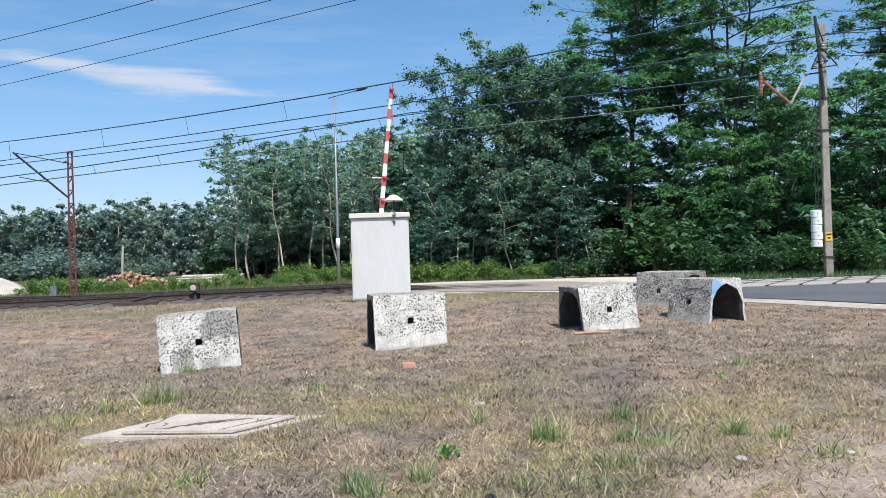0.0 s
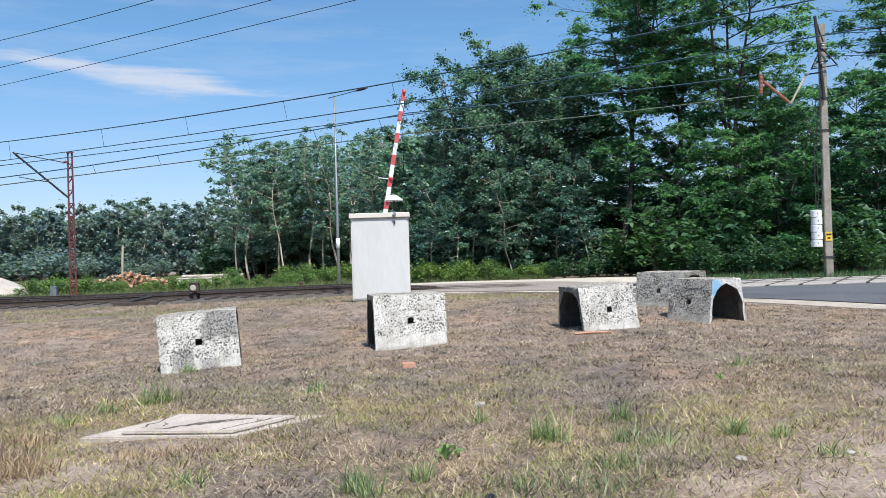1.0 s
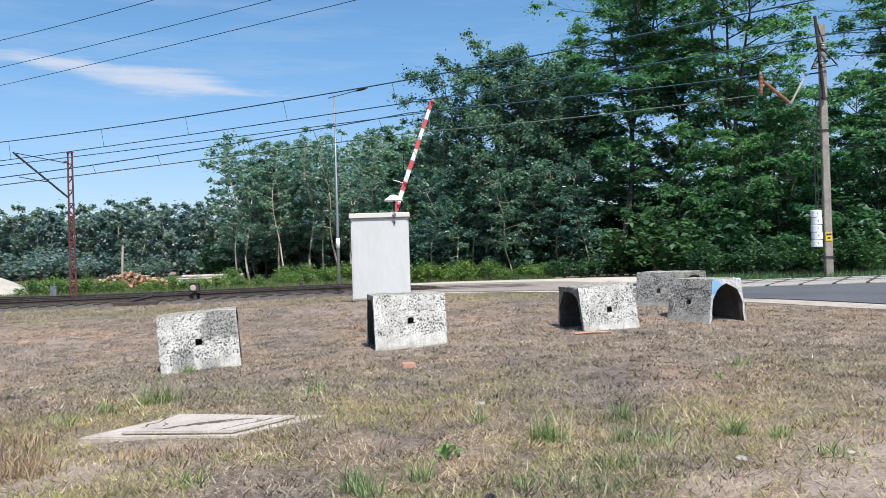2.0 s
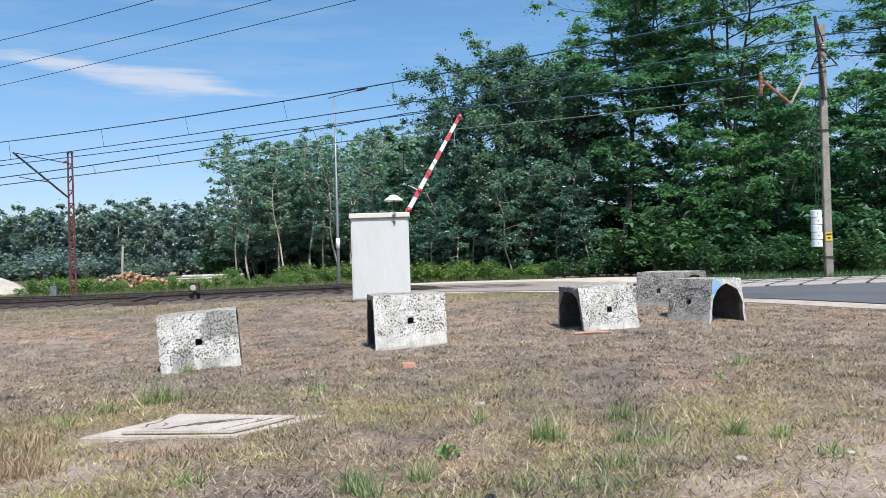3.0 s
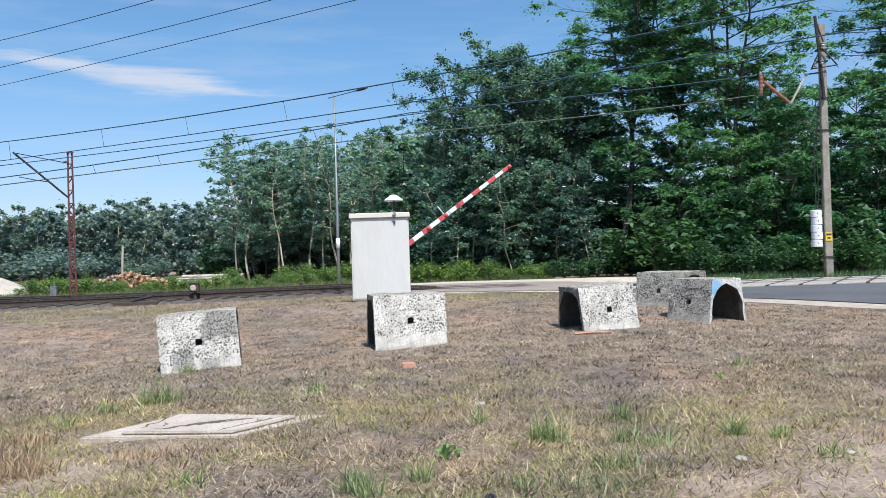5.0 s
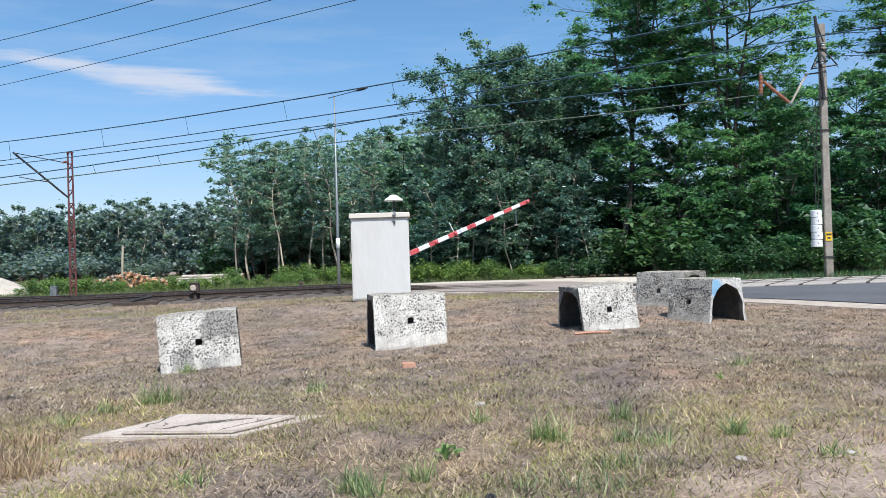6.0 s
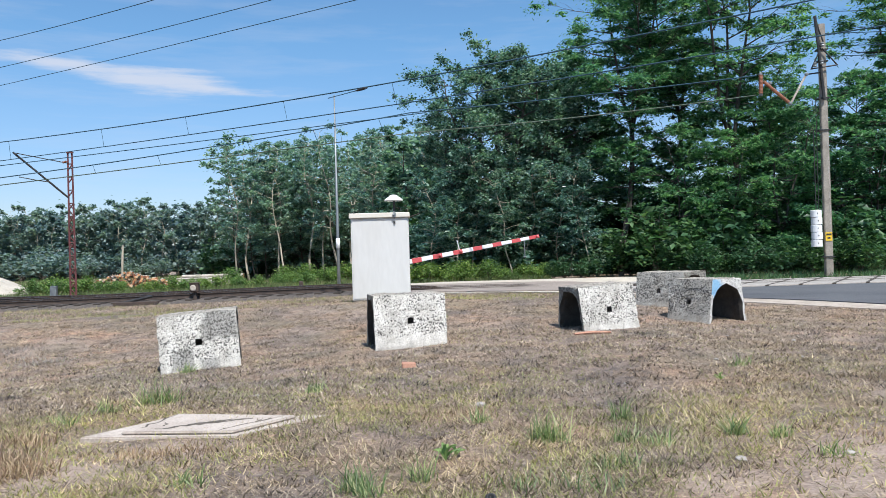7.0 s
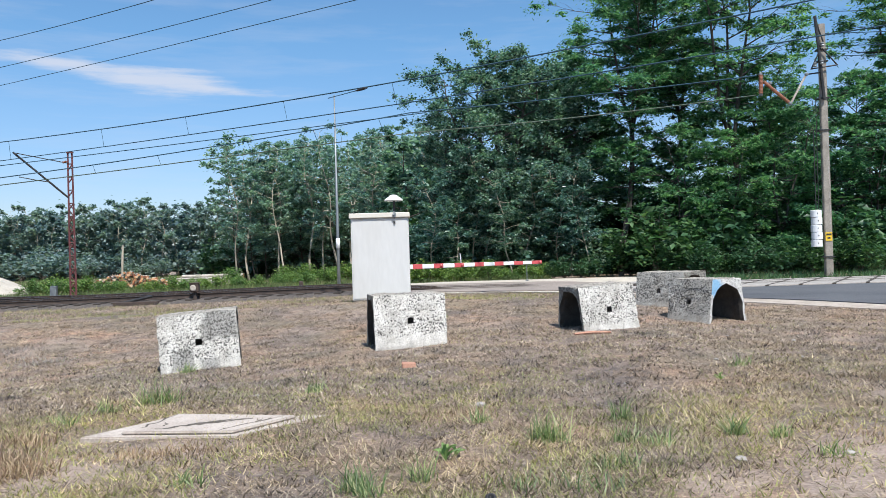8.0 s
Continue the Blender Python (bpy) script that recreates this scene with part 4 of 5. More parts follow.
def anchor_pole():
    x, y = POLE
    g = land1(x, y) - 0.02
    p = empty("anchor_pole", pose(x, y, g, 0, 0.2, -8), "weathered concrete catenary anchor pole with weights", "concrete pole")
    h = 9.95
    bm = bmesh.new()
    sec = [(0.0, 0.14, 0.12), (0.9, 0.14, 0.12), (h, 0.118, 0.10)]
    rings = []
    for z, a, b in sec:
        rings.append([bm.verts.new((sx, sy, z)) for sx, sy in ((-a, -b), (a, -b), (a, b), (-a, b))])
    for q, w in zip(rings, rings[1:]):
        for k in range(4):
            bm.faces.new((q[k], q[(k + 1) % 4], w[(k + 1) % 4], w[k]))
    bm.faces.new(rings[0][::-1])
    bm.faces.new(rings[-1])
    bmesh.ops.bevel(bm, geom=bm.edges[:], offset=0.02, segments=2, affect="EDGES")
    part("shaft", bm, M_POLE, p)
    for k in range(14):
        z = 1.6 + k * 0.5
        a = 0.143 - 0.022 * z / h
        part("step_hole", boxm(a - 0.075, a - 0.045, -0.128 + 0.02 * z / h, -0.08, z, z + 0.24), M_PANEL, p, "pale chipped recess")
    for z in (0.80, 5.75, 7.0, 8.45, 8.9):
        a = 0.152 - 0.022 * z / h
        part("band", boxm(-a - 0.09, a + 0.05, -a - 0.01, a + 0.01, z, z + 0.05), M_DARK, p, "dark steel band")
    part("top_spike", tube(bmesh.new(), [(-0.03, -0.20, 6.95), (-0.14, -0.20, 8.5), (-0.28, -0.20, 10.22)], 0.06, 8), M_DARK, p, "dark steel bracket")
    for a, b in (((-0.48, -0.2, 8.15), (-0.10, -0.2, 8.95)), ((-0.05, -0.2, 8.95), (0.50, -0.2, 8.25)), ((-0.48, -0.2, 8.17), (0.50, -0.2, 8.27)), ((-0.28, -0.2, 10.1), (0.0, -0.2, 9.2))):
        part("brace", tube(bmesh.new(), [a, b], 0.028, 6), M_DARK, p, "dark steel brace")
    for a, z in ((-0.06, 9.08), (-0.10, 8.38), (-0.36, 8.30)):
        part("pin_insulator", lathe(bmesh.new(), [(0.03, -0.09), (0.08, -0.05), (0.05, 0.0), (0.08, 0.05), (0.03, 0.09)], 10), M_GALV, p, "grey pin insulator").matrix_basis = pose(a, -0.28, z)
    part("weight_rod", tube(bmesh.new(), [(-0.42, -0.05, 1.2), (-0.42, -0.05, 5.8)], 0.018, 6), M_DARK, p, "weight guide rod")
    part("weight_cable", tube(bmesh.new(), [(-0.32, -0.05, 2.7), (-0.30, -0.05, 7.1)], 0.014, 6), M_DARK, p, "steel cable")
    for k in range(5):
        bm = lathe(bmesh.new(), [(0.185, 0.0), (0.205, 0.015), (0.205, 0.265), (0.185, 0.28)], 20)
        w = part("weight", bm, M_WHITE, p, "white painted balance weight", False)
        w.matrix_basis = pose(-0.42 + (0.006 if k % 2 else -0.008), -0.05, 1.22 + k * 0.289)
        eye = tube(bmesh.new(), [(0.0, -0.200, 0.15), (0.0, -0.214, 0.15)], 0.022, 8)
        part("lifting_eye", eye, M_DARK, w, "dark lifting eye")
    part("number_sign", boxm(-0.125, 0.115, -0.138, -0.117, 1.45, 1.78), M_YELLOW, p, "yellow number sign")
    for k, (z0, z1) in enumerate(((1.66, 1.73), (1.53, 1.59))):
        part("sign_bar", boxm(-0.10 + 0.04 * k, 0.09 - 0.04 * k, -0.143, -0.1395, z0, z1), M_DARK, p, "dark bar of writing")
    return g


anchor_pole()


def insulator_rod(parent, a, b, r, label, mat):
    n = 14
    pts, rad = [], []
    a, b = Vector(a), Vector(b)
    for i in range(n * 2 + 1):
        pts.append(a.lerp(b, i / (n * 2)))
        rad.append(r if i % 2 else r * 0.85)
    part("insulator", tube(bmesh.new(), pts, rad, 10), mat, parent, label)


yoke = empty("tension_yoke", Matrix(), "brown insulators and yoke that anchor the overhead wires", "insulator set")
insulator_rod(yoke, (12.62, 29.9, 8.28), (12.60, 29.9, 7.55), 0.085, "brown ceramic insulator", M_CERAMIC)
insulator_rod(yoke, (12.72, 29.9, 8.02), (13.70, 29.95, 7.18), 0.07, "brown ceramic insulator", M_CERAMIC)
insulator_rod(yoke, (13.80, 29.95, 7.18), (14.38, 29.95, 8.20), 0.045, "weathered grey-brown tension insulator", M_LOGBARK)
for q in ((12.62, 8.32), (12.61, 7.52), (12.98, 7.95), (13.74, 7.14), (14.42, 8.26)):
    part("clamp", lathe(bmesh.new(), [(0.03, -0.06), (0.07, -0.03), (0.07, 0.03), (0.03, 0.06)], 10), M_GALV, yoke, "grey clamp").matrix_basis = pose(q[0], 29.93, q[1], 90, 0, 0)
part("end_link", tube(bmesh.new(), [(14.42, 29.95, 8.26), (14.95, 29.98, 8.32)], 0.03, 6), M_DARK, yoke)
for z in (8.95, 9.35, 9.85):
    wire_run("pole_wire", sagged((15.0, 30.0, z), (34.0, 31.5, z + 1.4), 0.25, 8), 0.016, M_WIRE, "thin dark wire leaving the anchor pole", "overhead wire")


def lamp_mast():
    x, y = -4.65, 34.0
    g = land1(x, y)
    p = empty("steel_mast", pose(x, y, g, 0, 0.2, 0), "slim galvanised steel mast behind the track", "steel mast")
    part("tube", tube(bmesh.new(), [(0, 0, 0), (0, 0, 2.2), (0, 0, 8.55)], [0.075, 0.068, 0.026], 12), M_GALV, p, "", True)
    part("band", tube(bmesh.new(), [(0, 0, 1.75), (0, 0, 2.2)], 0.09, 12), M_WHITE, p, "pale painted band", True)
    part("base_plate", boxm(-0.2, 0.2, -0.2, 0.2, -0.05, 0.06, 0.01), M_GALV, p)


lamp_mast()


def switch_lantern():
    x, y = -8.44, 26.0
    g = land1(x, y)
    p = empty("switch_lantern", pose(x, y, g, 0, 0, 5), "rusty point lantern with round pale lens", "switch lantern")
    part("post", tube(bmesh.new(), [(0, 0, -0.1), (0, 0, 0.42)], [0.09, 0.05], 10), M_RAIL, p)
    part("box", boxm(-0.15, 0.15, -0.14, 0.14, 0.36, 0.64, 0.03), M_RAIL, p, "rusty lantern box")
    part("roof", boxm(-0.17, 0.17, -0.16, 0.16, 0.64, 0.68, 0.02), M_RAIL, p)
    bm = lathe(bmesh.new(), [(0.10, 0.0), (0.105, 0.02), (0.07, 0.04)], 16)
    bmesh.ops.rotate(bm, verts=bm.verts[:], cent=(0, 0, 0), matrix=Matrix.Rotation(radians(90), 3, "X"))
    bmesh.ops.translate(bm, verts=bm.verts[:], vec=(-0.03, -0.14, 0.50))
    part("lens", bm, M_LOGBARK, p, "round dull pale lens")
    b = empty("point_motor", pose(-10.3, 25.75, land1(-10.3, 25.75)), "dark point lever frame beside the rails", "point lever")
    part("base", boxm(-0.75, 0.75, -0.2, 0.2, -0.05, 0.14, 0.02), M_RAIL, b)
    part("lever", tube(bmesh.new(), [(-0.4, 0, 0.12), (0.5, 0, 0.30)], 0.05, 8), M_DARK, b)


switch_lantern()


def stub_post(name, x, y, w, h, mat, label):
    ob = link_bm(name, boxm(-w, w, -w, w, -0.1, h, 0.02), mat)
    ob.matrix_basis = pose(x, y, land1(x, y), 0, 2, 10)
    tagged(ob, label, "marker post")


stub_post("marker_post", -17.6, 34.6, 0.14, 0.62, M_GALV, "short pale grey marker post by the mast")
stub_post("marker_post", -6.0, 32.2, 0.09, 0.42, M_RAIL, "short rusty marker post beside the track")


# ---------------------------------------------------------------- timber yard
def log_pile(cx, cy, rows, r, length, turn, name, label):
    """A heap of cut logs, each a log of its own."""
    p = empty(name, pose(cx, cy, land1(cx, cy), 0, 0, turn), label, "log pile")
    meshes = []
    for k in range(4):
        bm = tube(bmesh.new(), [(0, -length / 2, 0), (0, length / 2, 0)], r * (0.78 + 0.13 * k), 9)
        me = bpy.data.meshes.new("log")
        bm.to_mesh(me)
        bm.free()
        me.materials.append(M_LOGBARK)
        me.materials.append(M_LOGEND)
        for f in me.polygons:
            if len(f.vertices) > 4:
                f.material_index = 1
        meshes.append(me)
    for j, n in enumerate(rows):
        for i in range(n):
            o = new("log", random.choice(meshes))
            o.parent = p
            o.matrix_basis = pose((i - (n - 1) / 2) * r * 2.05 + random.uniform(-0.1, 0.1), random.uniform(-0.5, 0.5), r + j * r * 1.7 + random.uniform(-0.03, 0.03), 0, 0, random.uniform(-3, 3))


log_pile(-21.6, 52.5, [33, 32, 30, 27, 22, 16, 9, 4], 0.084, 2.2, 22, "log_pile", "heap of cut logs with orange ends")
log_pile(-17.2, 56, [7, 6, 4, 2], 0.11, 5.0, 74, "log_pile", "stack of long pale peeled logs")
log_pile(-24.6, 51, [4, 2], 0.10, 5.0, 75, "log_pile", "few pale long logs on the grass")


def sand_heap():
    bm = bmesh.new()
    bmesh.ops.create_grid(bm, x_segments=40, y_segments=30, size=1.0)
    for v in bm.verts:
        x, y = v.co.x, v.co.y
        r = math.hypot(x, y)
        z = 2.9 * max(0.0, 1 - r) ** 0.9
        v.co = (x * 3.9, y * 3.9, z * 0.6 + 0.22 * noise.noise((x * 4, y * 4, 1)) * min(1, 3 * max(0, 1 - r)) - 0.05)
    ob = link_bm("sand_mound", bm, M_SAND, None, "", True)
    ob.matrix_basis = pose(-26.9, 43, land1(-26, 43) - 0.02)
    tagged(ob, "large heap of pale sand in the timber yard", "sand heap")


sand_heap()
ob = link_bm("dead_tree", tube(bmesh.new(), [(0, 0, -0.2), (0.05, 0, 1.6), (0.12, 0.1, 3.3)], [0.11, 0.10, 0.08], 8), M_BARK_PALE)
ob.matrix_basis = pose(-26.0, 62, land1(-26, 62))
tagged(ob, "bare broken pale dead tree", "dead tree")


# ---------------------------------------------------------------- trees
def leaf_mesh(name, centres, sizes, heading, rng, droop, aspect, flat):
    """Many small folded leaves; each points along its heading, give or take."""
    n = len(centres)
    az = heading + rng.normal(0, 0.9, n)
    tilt = rng.normal(droop, 0.38, n)
    d = np.stack([np.cos(az) * np.cos(tilt), np.sin(az) * np.cos(tilt), np.sin(tilt)], 1)
    up = rng.normal(0, flat, (n, 3)) + np.array([0, 0, 1.0])
    s = np.cross(d, up)
    s /= np.linalg.norm(s, axis=1)[:, None] + 1e-9
    nn = np.cross(s, d)
    L = sizes[:, None]
    W = L * aspect
    base = centres - d * L * 0.5
    tip = centres + d * L * 0.5
    lft = centres + s * W * 0.5 + nn * W * 0.16
    rgt = centres - s * W * 0.5 + nn * W * 0.16
    v = np.stack([base, rgt, tip, lft], 1).reshape(-1, 3)
    k = np.arange(n) * 4
    f = np.concatenate([np.stack([k, k + 1, k + 2], 1), np.stack([k, k + 2, k + 3], 1)])
    return mesh_np(name, v, f)


def make_tree(seed, height, spread, base, leaves, size, bark, foliage, label, aspect=0.6, droop=-0.1, flat=0.5, clump=0.6, layer=0.6,
              trunk_r=0.2, lean=0.4, leaders=1, fork=0.4, limbs=20, twigs=5, gaps=0.1, taper=0.55, upward=0.45, bare=0.3, fine=True):
    """A tapered trunk that may fork, limbs, side branches, and leaves in uneven clumps at their ends."""
    rng = np.random.default_rng(seed)
    bm = bmesh.new()
    ph = rng.uniform(0, 6.28, 4)

    def sway(z):
        u = z / height
        return np.array([lean * (math.sin(u * 4.0 + ph[0]) - math.sin(ph[0])) + 0.3 * lean * math.sin(u * 11 + ph[2]), lean * (math.sin(u * 3.4 + ph[1]) - math.sin(ph[1])) + 0.3 * lean * math.sin(u * 12 + ph[3]), z])
    stems = []
    if leaders > 1:
        zf = fork * height
        zs = np.linspace(0, zf, 7)
        bole = [sway(z) - (np.array([0, 0, 0.25]) if z == 0 else 0) for z in zs]
        tube(bm, [tuple(p) for p in bole], [trunk_r * (1.25 if z == 0 else 1 - 0.25 * z / zf) for z in zs], 8)
        for k in range(leaders):
            a = ph[2] + k * 2 * math.pi / leaders + rng.uniform(-0.4, 0.4)
            out = spread * rng.uniform(0.22, 0.5)
            top = height * rng.uniform(0.84, 0.96)
            pts = []
            for u in np.linspace(0, 1, 9):
                q = sway(zf + (top - zf) * u) + np.array([math.cos(a), math.sin(a), 0]) * out * u ** 0.8
                pts.append(q + rng.normal(0, 0.05 * u, 3))
            stems.append((pts, trunk_r * 0.62, (base * height - zf) / (top - zf)))
    else:
        stems.append(([sway(z) - (np.array([0, 0, 0.25]) if z == 0 else 0) for z in np.linspace(0, 0.94 * height, 13)], trunk_r, base))
    for pts, r, _ in stems:
        m = len(pts) - 1
        tube(bm, [tuple(p) for p in pts], [r * (1 - 0.88 * i / m) for i in range(m + 1)], 7)
    cl, cr, ch = [], [], []

    def at(pts, u):
        f = min(max(u, 0.0), 0.999) * (len(pts) - 1)
        i = int(f)
        return pts[i] + (pts[i + 1] - pts[i]) * (f - i)
    if leaders > 1 and base < fork:
        stems.append((bole, trunk_r * 0.7, base / fork))
    per = max(3, limbs // len(stems))
    for pts, r, lo in stems:
        lo = max(lo, 0.02)
        turn = rng.uniform(0, 6.28)
        for i in range(per):
            u = lo + (1 - lo) * (i + rng.uniform(0, 1)) / per
            p0 = at(pts, u)
            v = np.clip((p0[2] / height - base) / (1 - base), 0, 1)
            prof = max(0.25, math.sin(math.pi * min(0.95, 0.2 + 0.72 * v)) ** taper)
            ln = spread * prof * rng.uniform(0.55, 1.12) * (1.0 if len(stems) == 1 else 0.78)
            a = turn + i * 2.4 + rng.uniform(-0.5, 0.5)
            rise = rng.uniform(0.1, 0.5) + upward * v
            dirv = np.array([math.cos(a), math.sin(a), rise])
            bend = rng.normal(0, 0.10, 3)
            limb = [p0 + dirv * ln * q + np.array([0, 0, -0.20 * ln * q * q]) + bend * ln * math.sin(3.1 * q) for q in (0, 0.25, 0.5, 0.75, 1.0)]
            r0 = r * (1 - 0.85 * u) * 0.5 + 0.012
            if fine:
                tube(bm, [tuple(p) for p in limb], [r0, r0 * 0.8, r0 * 0.6, r0 * 0.4, r0 * 0.15], 4, False)
            else:
                tube(bm, [tuple(p) for p in limb[::2]], [r0, r0 * 0.6, r0 * 0.15], 3, False)
            for k in range(twigs):
                q = bare + (1 - bare) * (k + rng.uniform(0.2, 1.0)) / twigs
                pc = at(limb, q)
                side = a + (1 if k % 2 else -1) * rng.uniform(0.4, 1.3) * (1.15 - 0.8 * q)
                sl = ln * rng.uniform(0.16, 0.42) + 0.1
                pe = pc + np.array([math.cos(side), math.sin(side), rng.uniform(-0.15, 0.5)]) * sl
                if fine:
                    tube(bm, [tuple(pc), tuple((pc + pe) / 2 + np.array([0, 0, 0.06 * sl])), tuple(pe)], [r0 * 0.35, r0 * 0.25, r0 * 0.08], 3, False)
                else:
                    tube(bm, [tuple(pc), tuple(pe)], [r0 * 0.3, r0 * 0.08], 3, False)
                if rng.uniform() > gaps:
                    cl.append(pe)
                    cr.append(clump * rng.uniform(0.55, 1.25))
                    ch.append(side)
    cl, cr, ch = np.array(cl), np.array(cr), np.array(ch)
    w = cr ** 2
    pick = rng.choice(len(cl), leaves, p=w / w.sum())
    g = rng.normal(0, 1, (leaves, 3))
    g /= np.linalg.norm(g, axis=1)[:, None] + 1e-9
    rad = np.minimum(np.abs(rng.normal(0.25, 0.42, leaves)), 1.2)
    off = g * (rad * cr[pick])[:, None]
    flatr = np.hypot(off[:, 0], off[:, 1])
    off[:, 2] *= layer
    # sprays hang at their outer edge
    off[:, 2] -= 0.28 * flatr ** 2 / (cr[pick] + 1e-6)
    c = cl[pick] + off
    c[:, 2] = np.maximum(c[:, 2], 0.15)
    heading = np.arctan2(off[:, 1], off[:, 0])
    me = leaf_mesh("crown", c, size * rng.uniform(0.6, 1.3, leaves), heading, rng, droop, aspect, flat)
    me.materials.append(foliage)
    t = empty("tree", pose(0, 0, -200), label, "tree")
    part("trunk", bm, bark, t, "", True)
    cr_ob = new("crown", me)
    cr_ob.parent = t
    return t


def make_shrub(seed, h, r, leaves, size, foliage, label, stems=14):
    rng = np.random.default_rng(seed)
    bm = bmesh.new()
    cl, cr = [], []
    for i in range(stems):
        a = i * 2.4 + rng.uniform(-0.4, 0.4)
        q = rng.uniform(0.15, 1.0)
        e = np.array([math.cos(a) * r * q, math.sin(a) * r * q, h * rng.uniform(0.45, 1.0) * (1.1 - 0.45 * q)])
        tube(bm, [(0.1 * math.cos(a), 0.1 * math.sin(a), -0.1), tuple(e * np.array([0.5, 0.5, 0.7])), tuple(e)], [0.03, 0.02, 0.006], 4, False)
        for f in (1.0, 0.72, 0.45):
            cl.append(e * np.array([0.6 + 0.4 * f, 0.6 + 0.4 * f, f]))
            cr.append(0.30 * r * rng.uniform(0.6, 1.2))
    cl, cr = np.array(cl), np.array(cr)
    pick = rng.integers(0, len(cl), leaves)
    off = rng.normal(0, 0.6, (leaves, 3)) * cr[pick][:, None] * np.array([1, 1, 0.55])
    c = cl[pick] + off
    c[:, 2] = np.abs(c[:, 2]) + 0.02
    me = leaf_mesh("foliage", c, size * rng.uniform(0.6, 1.3, leaves), np.arctan2(off[:, 1], off[:, 0]), rng, 0.0, 0.55, 0.5)
    me.materials.append(foliage)
    t = empty("shrub", pose(0, 0, -200), label, "shrub")
    part("branchwork", bm, M_BARK, t)
    o = new("foliage", me)
    o.parent = t
    return t


L_OAK = "tall dark green oak tree at the forest edge"
L_LOC = "tall feathery green locust tree at the forest edge"
L_FAR = "slender leafy tree with pale trunk in the woods"
L_PINE = "distant green tree of the far forest"
oaks = [make_tree(11 + k, 11.6, 2.7, 0.18, 40000, 0.145, M_BARK_DARK, M_OAK, L_OAK, 0.68, 0.05, 0.65, 0.54, 0.85, 0.20, 0.4, 2, 0.34, 64, 6, 0.10, 0.4, 0.4, 0.2) for k in range(2)]
locusts = [make_tree(31 + k, 17.0, 4.0, 0.20, 42000, 0.225, M_BARK_DARK, M_LOCUST, L_LOC, 0.37, -0.14, 0.5, 0.84, 0.36, 0.17, 0.7, 3, (0.44, 0.36, 0.52)[k], 60, 7, 0.2, 0.5, 0.35, 0.12) for k in range(3)]
bushy = [make_tree(41 + k, 10.0, 3.4, 0.05, 17000, 0.25, M_BARK_DARK, M_LOCUST, "leafy green young locust tree by the road", 0.38, -0.12, 0.5, 0.70, 0.40, 0.12, 0.4, 2, 0.2, 42, 6, 0.14, 0.4, 0.35) for k in range(2)]
slims = [make_tree(51 + k, 13.0, 1.7, (0.34, 0.24, 0.30)[k], 4600, 0.235, M_BARK_PALE, M_SLIM_HAZED, L_FAR, 0.55, -0.05, 0.6, 0.50, 0.65, 0.095, 0.5, (1, 2, 1)[k], 0.45, 28, 4, 0.22, 0.45, fine=False) for k in range(3)]
thicket = [make_tree(56 + k, 13.0, 1.8, 0.10, 3400, 0.29, M_BARK, M_SLIM_HAZED, "leafy thicket tree with dark trunk in the woods", 0.55, -0.05, 0.6, 0.55, 0.7, 0.08, 0.5, 1, 0.45, 30, 4, 0.1, 0.35, fine=False) for k in range(2)]
saplings = [make_tree(61 + k, 13.0, 2.2, (0.26, 0.12)[k], 5400, 0.34, M_BARK_PALE, M_OAK, "thin young tree with pale trunk", 0.5, 0.0, 0.6, 0.70, 0.6, 0.085, 0.8, 1, 0.4, 24, 5, 0.2, 0.45) for k in range(2)]
fars = [make_tree(71 + k, 11.5, 2.4, (0.04, 0.10)[k], 1800, 0.56, M_BARK_PALE, M_FAR_HAZED, L_PINE, 0.70, 0.0, 0.6, 0.88, 0.85, 0.12, 0.5, 1, 0.4, 18, 3, 0.0, 0.4, 0.2, 0.2, fine=False) for k in range(2)]
backs = [make_tree(91 + k, 13.0, 3.0, 0.04, 2400, 0.64, M_BARK_DARK, M_OAK, "dark tree deep in the forest", 0.58, 0.0, 0.6, 0.9, 0.7, 0.2, 0.4, 1, 0.4, 22, 4, 0.0, fine=False) for k in range(2)]
shrubs = [make_shrub(111 + k, 1.5, 1.25, 1500, 0.17, M_SHRUB, "bright green shrub at the forest edge") for k in range(2)]
oak_scrub = [make_shrub(141 + k, 3.4, 1.7, 1500, 0.27, M_OAK, "blue-green oak scrub below the trees", 18) for k in range(2)]
far_bushes = [make_shrub(131 + k, 3.0, 2.0, 750, 0.42, M_FAR_HAZED, "bush below the far forest, distance haze in its grey-green") for k in range(2)]
understory = [make_shrub(121 + k, 3.4, 1.9, 1150, 0.38, M_UNDER_SHADED, "green undergrowth bush below the trees", 16) for k in range(2)]


def plant(protos, k, x, y, s=1.0, group="", turn=None):
    m = pose(x, y, land1(x, y) - 0.03, random.uniform(-2, 2), random.uniform(-2, 2), random.uniform(0, 360) if turn is None else turn)
    t = copy_thing(protos[k % len(protos)], m @ Matrix.Scale(s, 4))
    t.scale = (s, s, s)
    if group:
        t["group"] = group
    return t


# oaks at the near corner of the forest
for k, (x, y, s, a) in enumerate([(2.3, 40, 1.05, 0), (3.9, 40.5, 1.08, 120), (6.0, 41, 1.06, 40), (5.0, 44.5, 1.06, 200), (0.6, 42, 0.82, 90)]):
    plant(oaks, k, x, y, s, "oaks", a)
for k in range(9):
    plant(slims, k, -5.6 + k * 0.66 + random.uniform(-0.3, 0.3), 54 + random.uniform(-2.5, 2.5), random.uniform(0.74, 0.86), "slender trees")
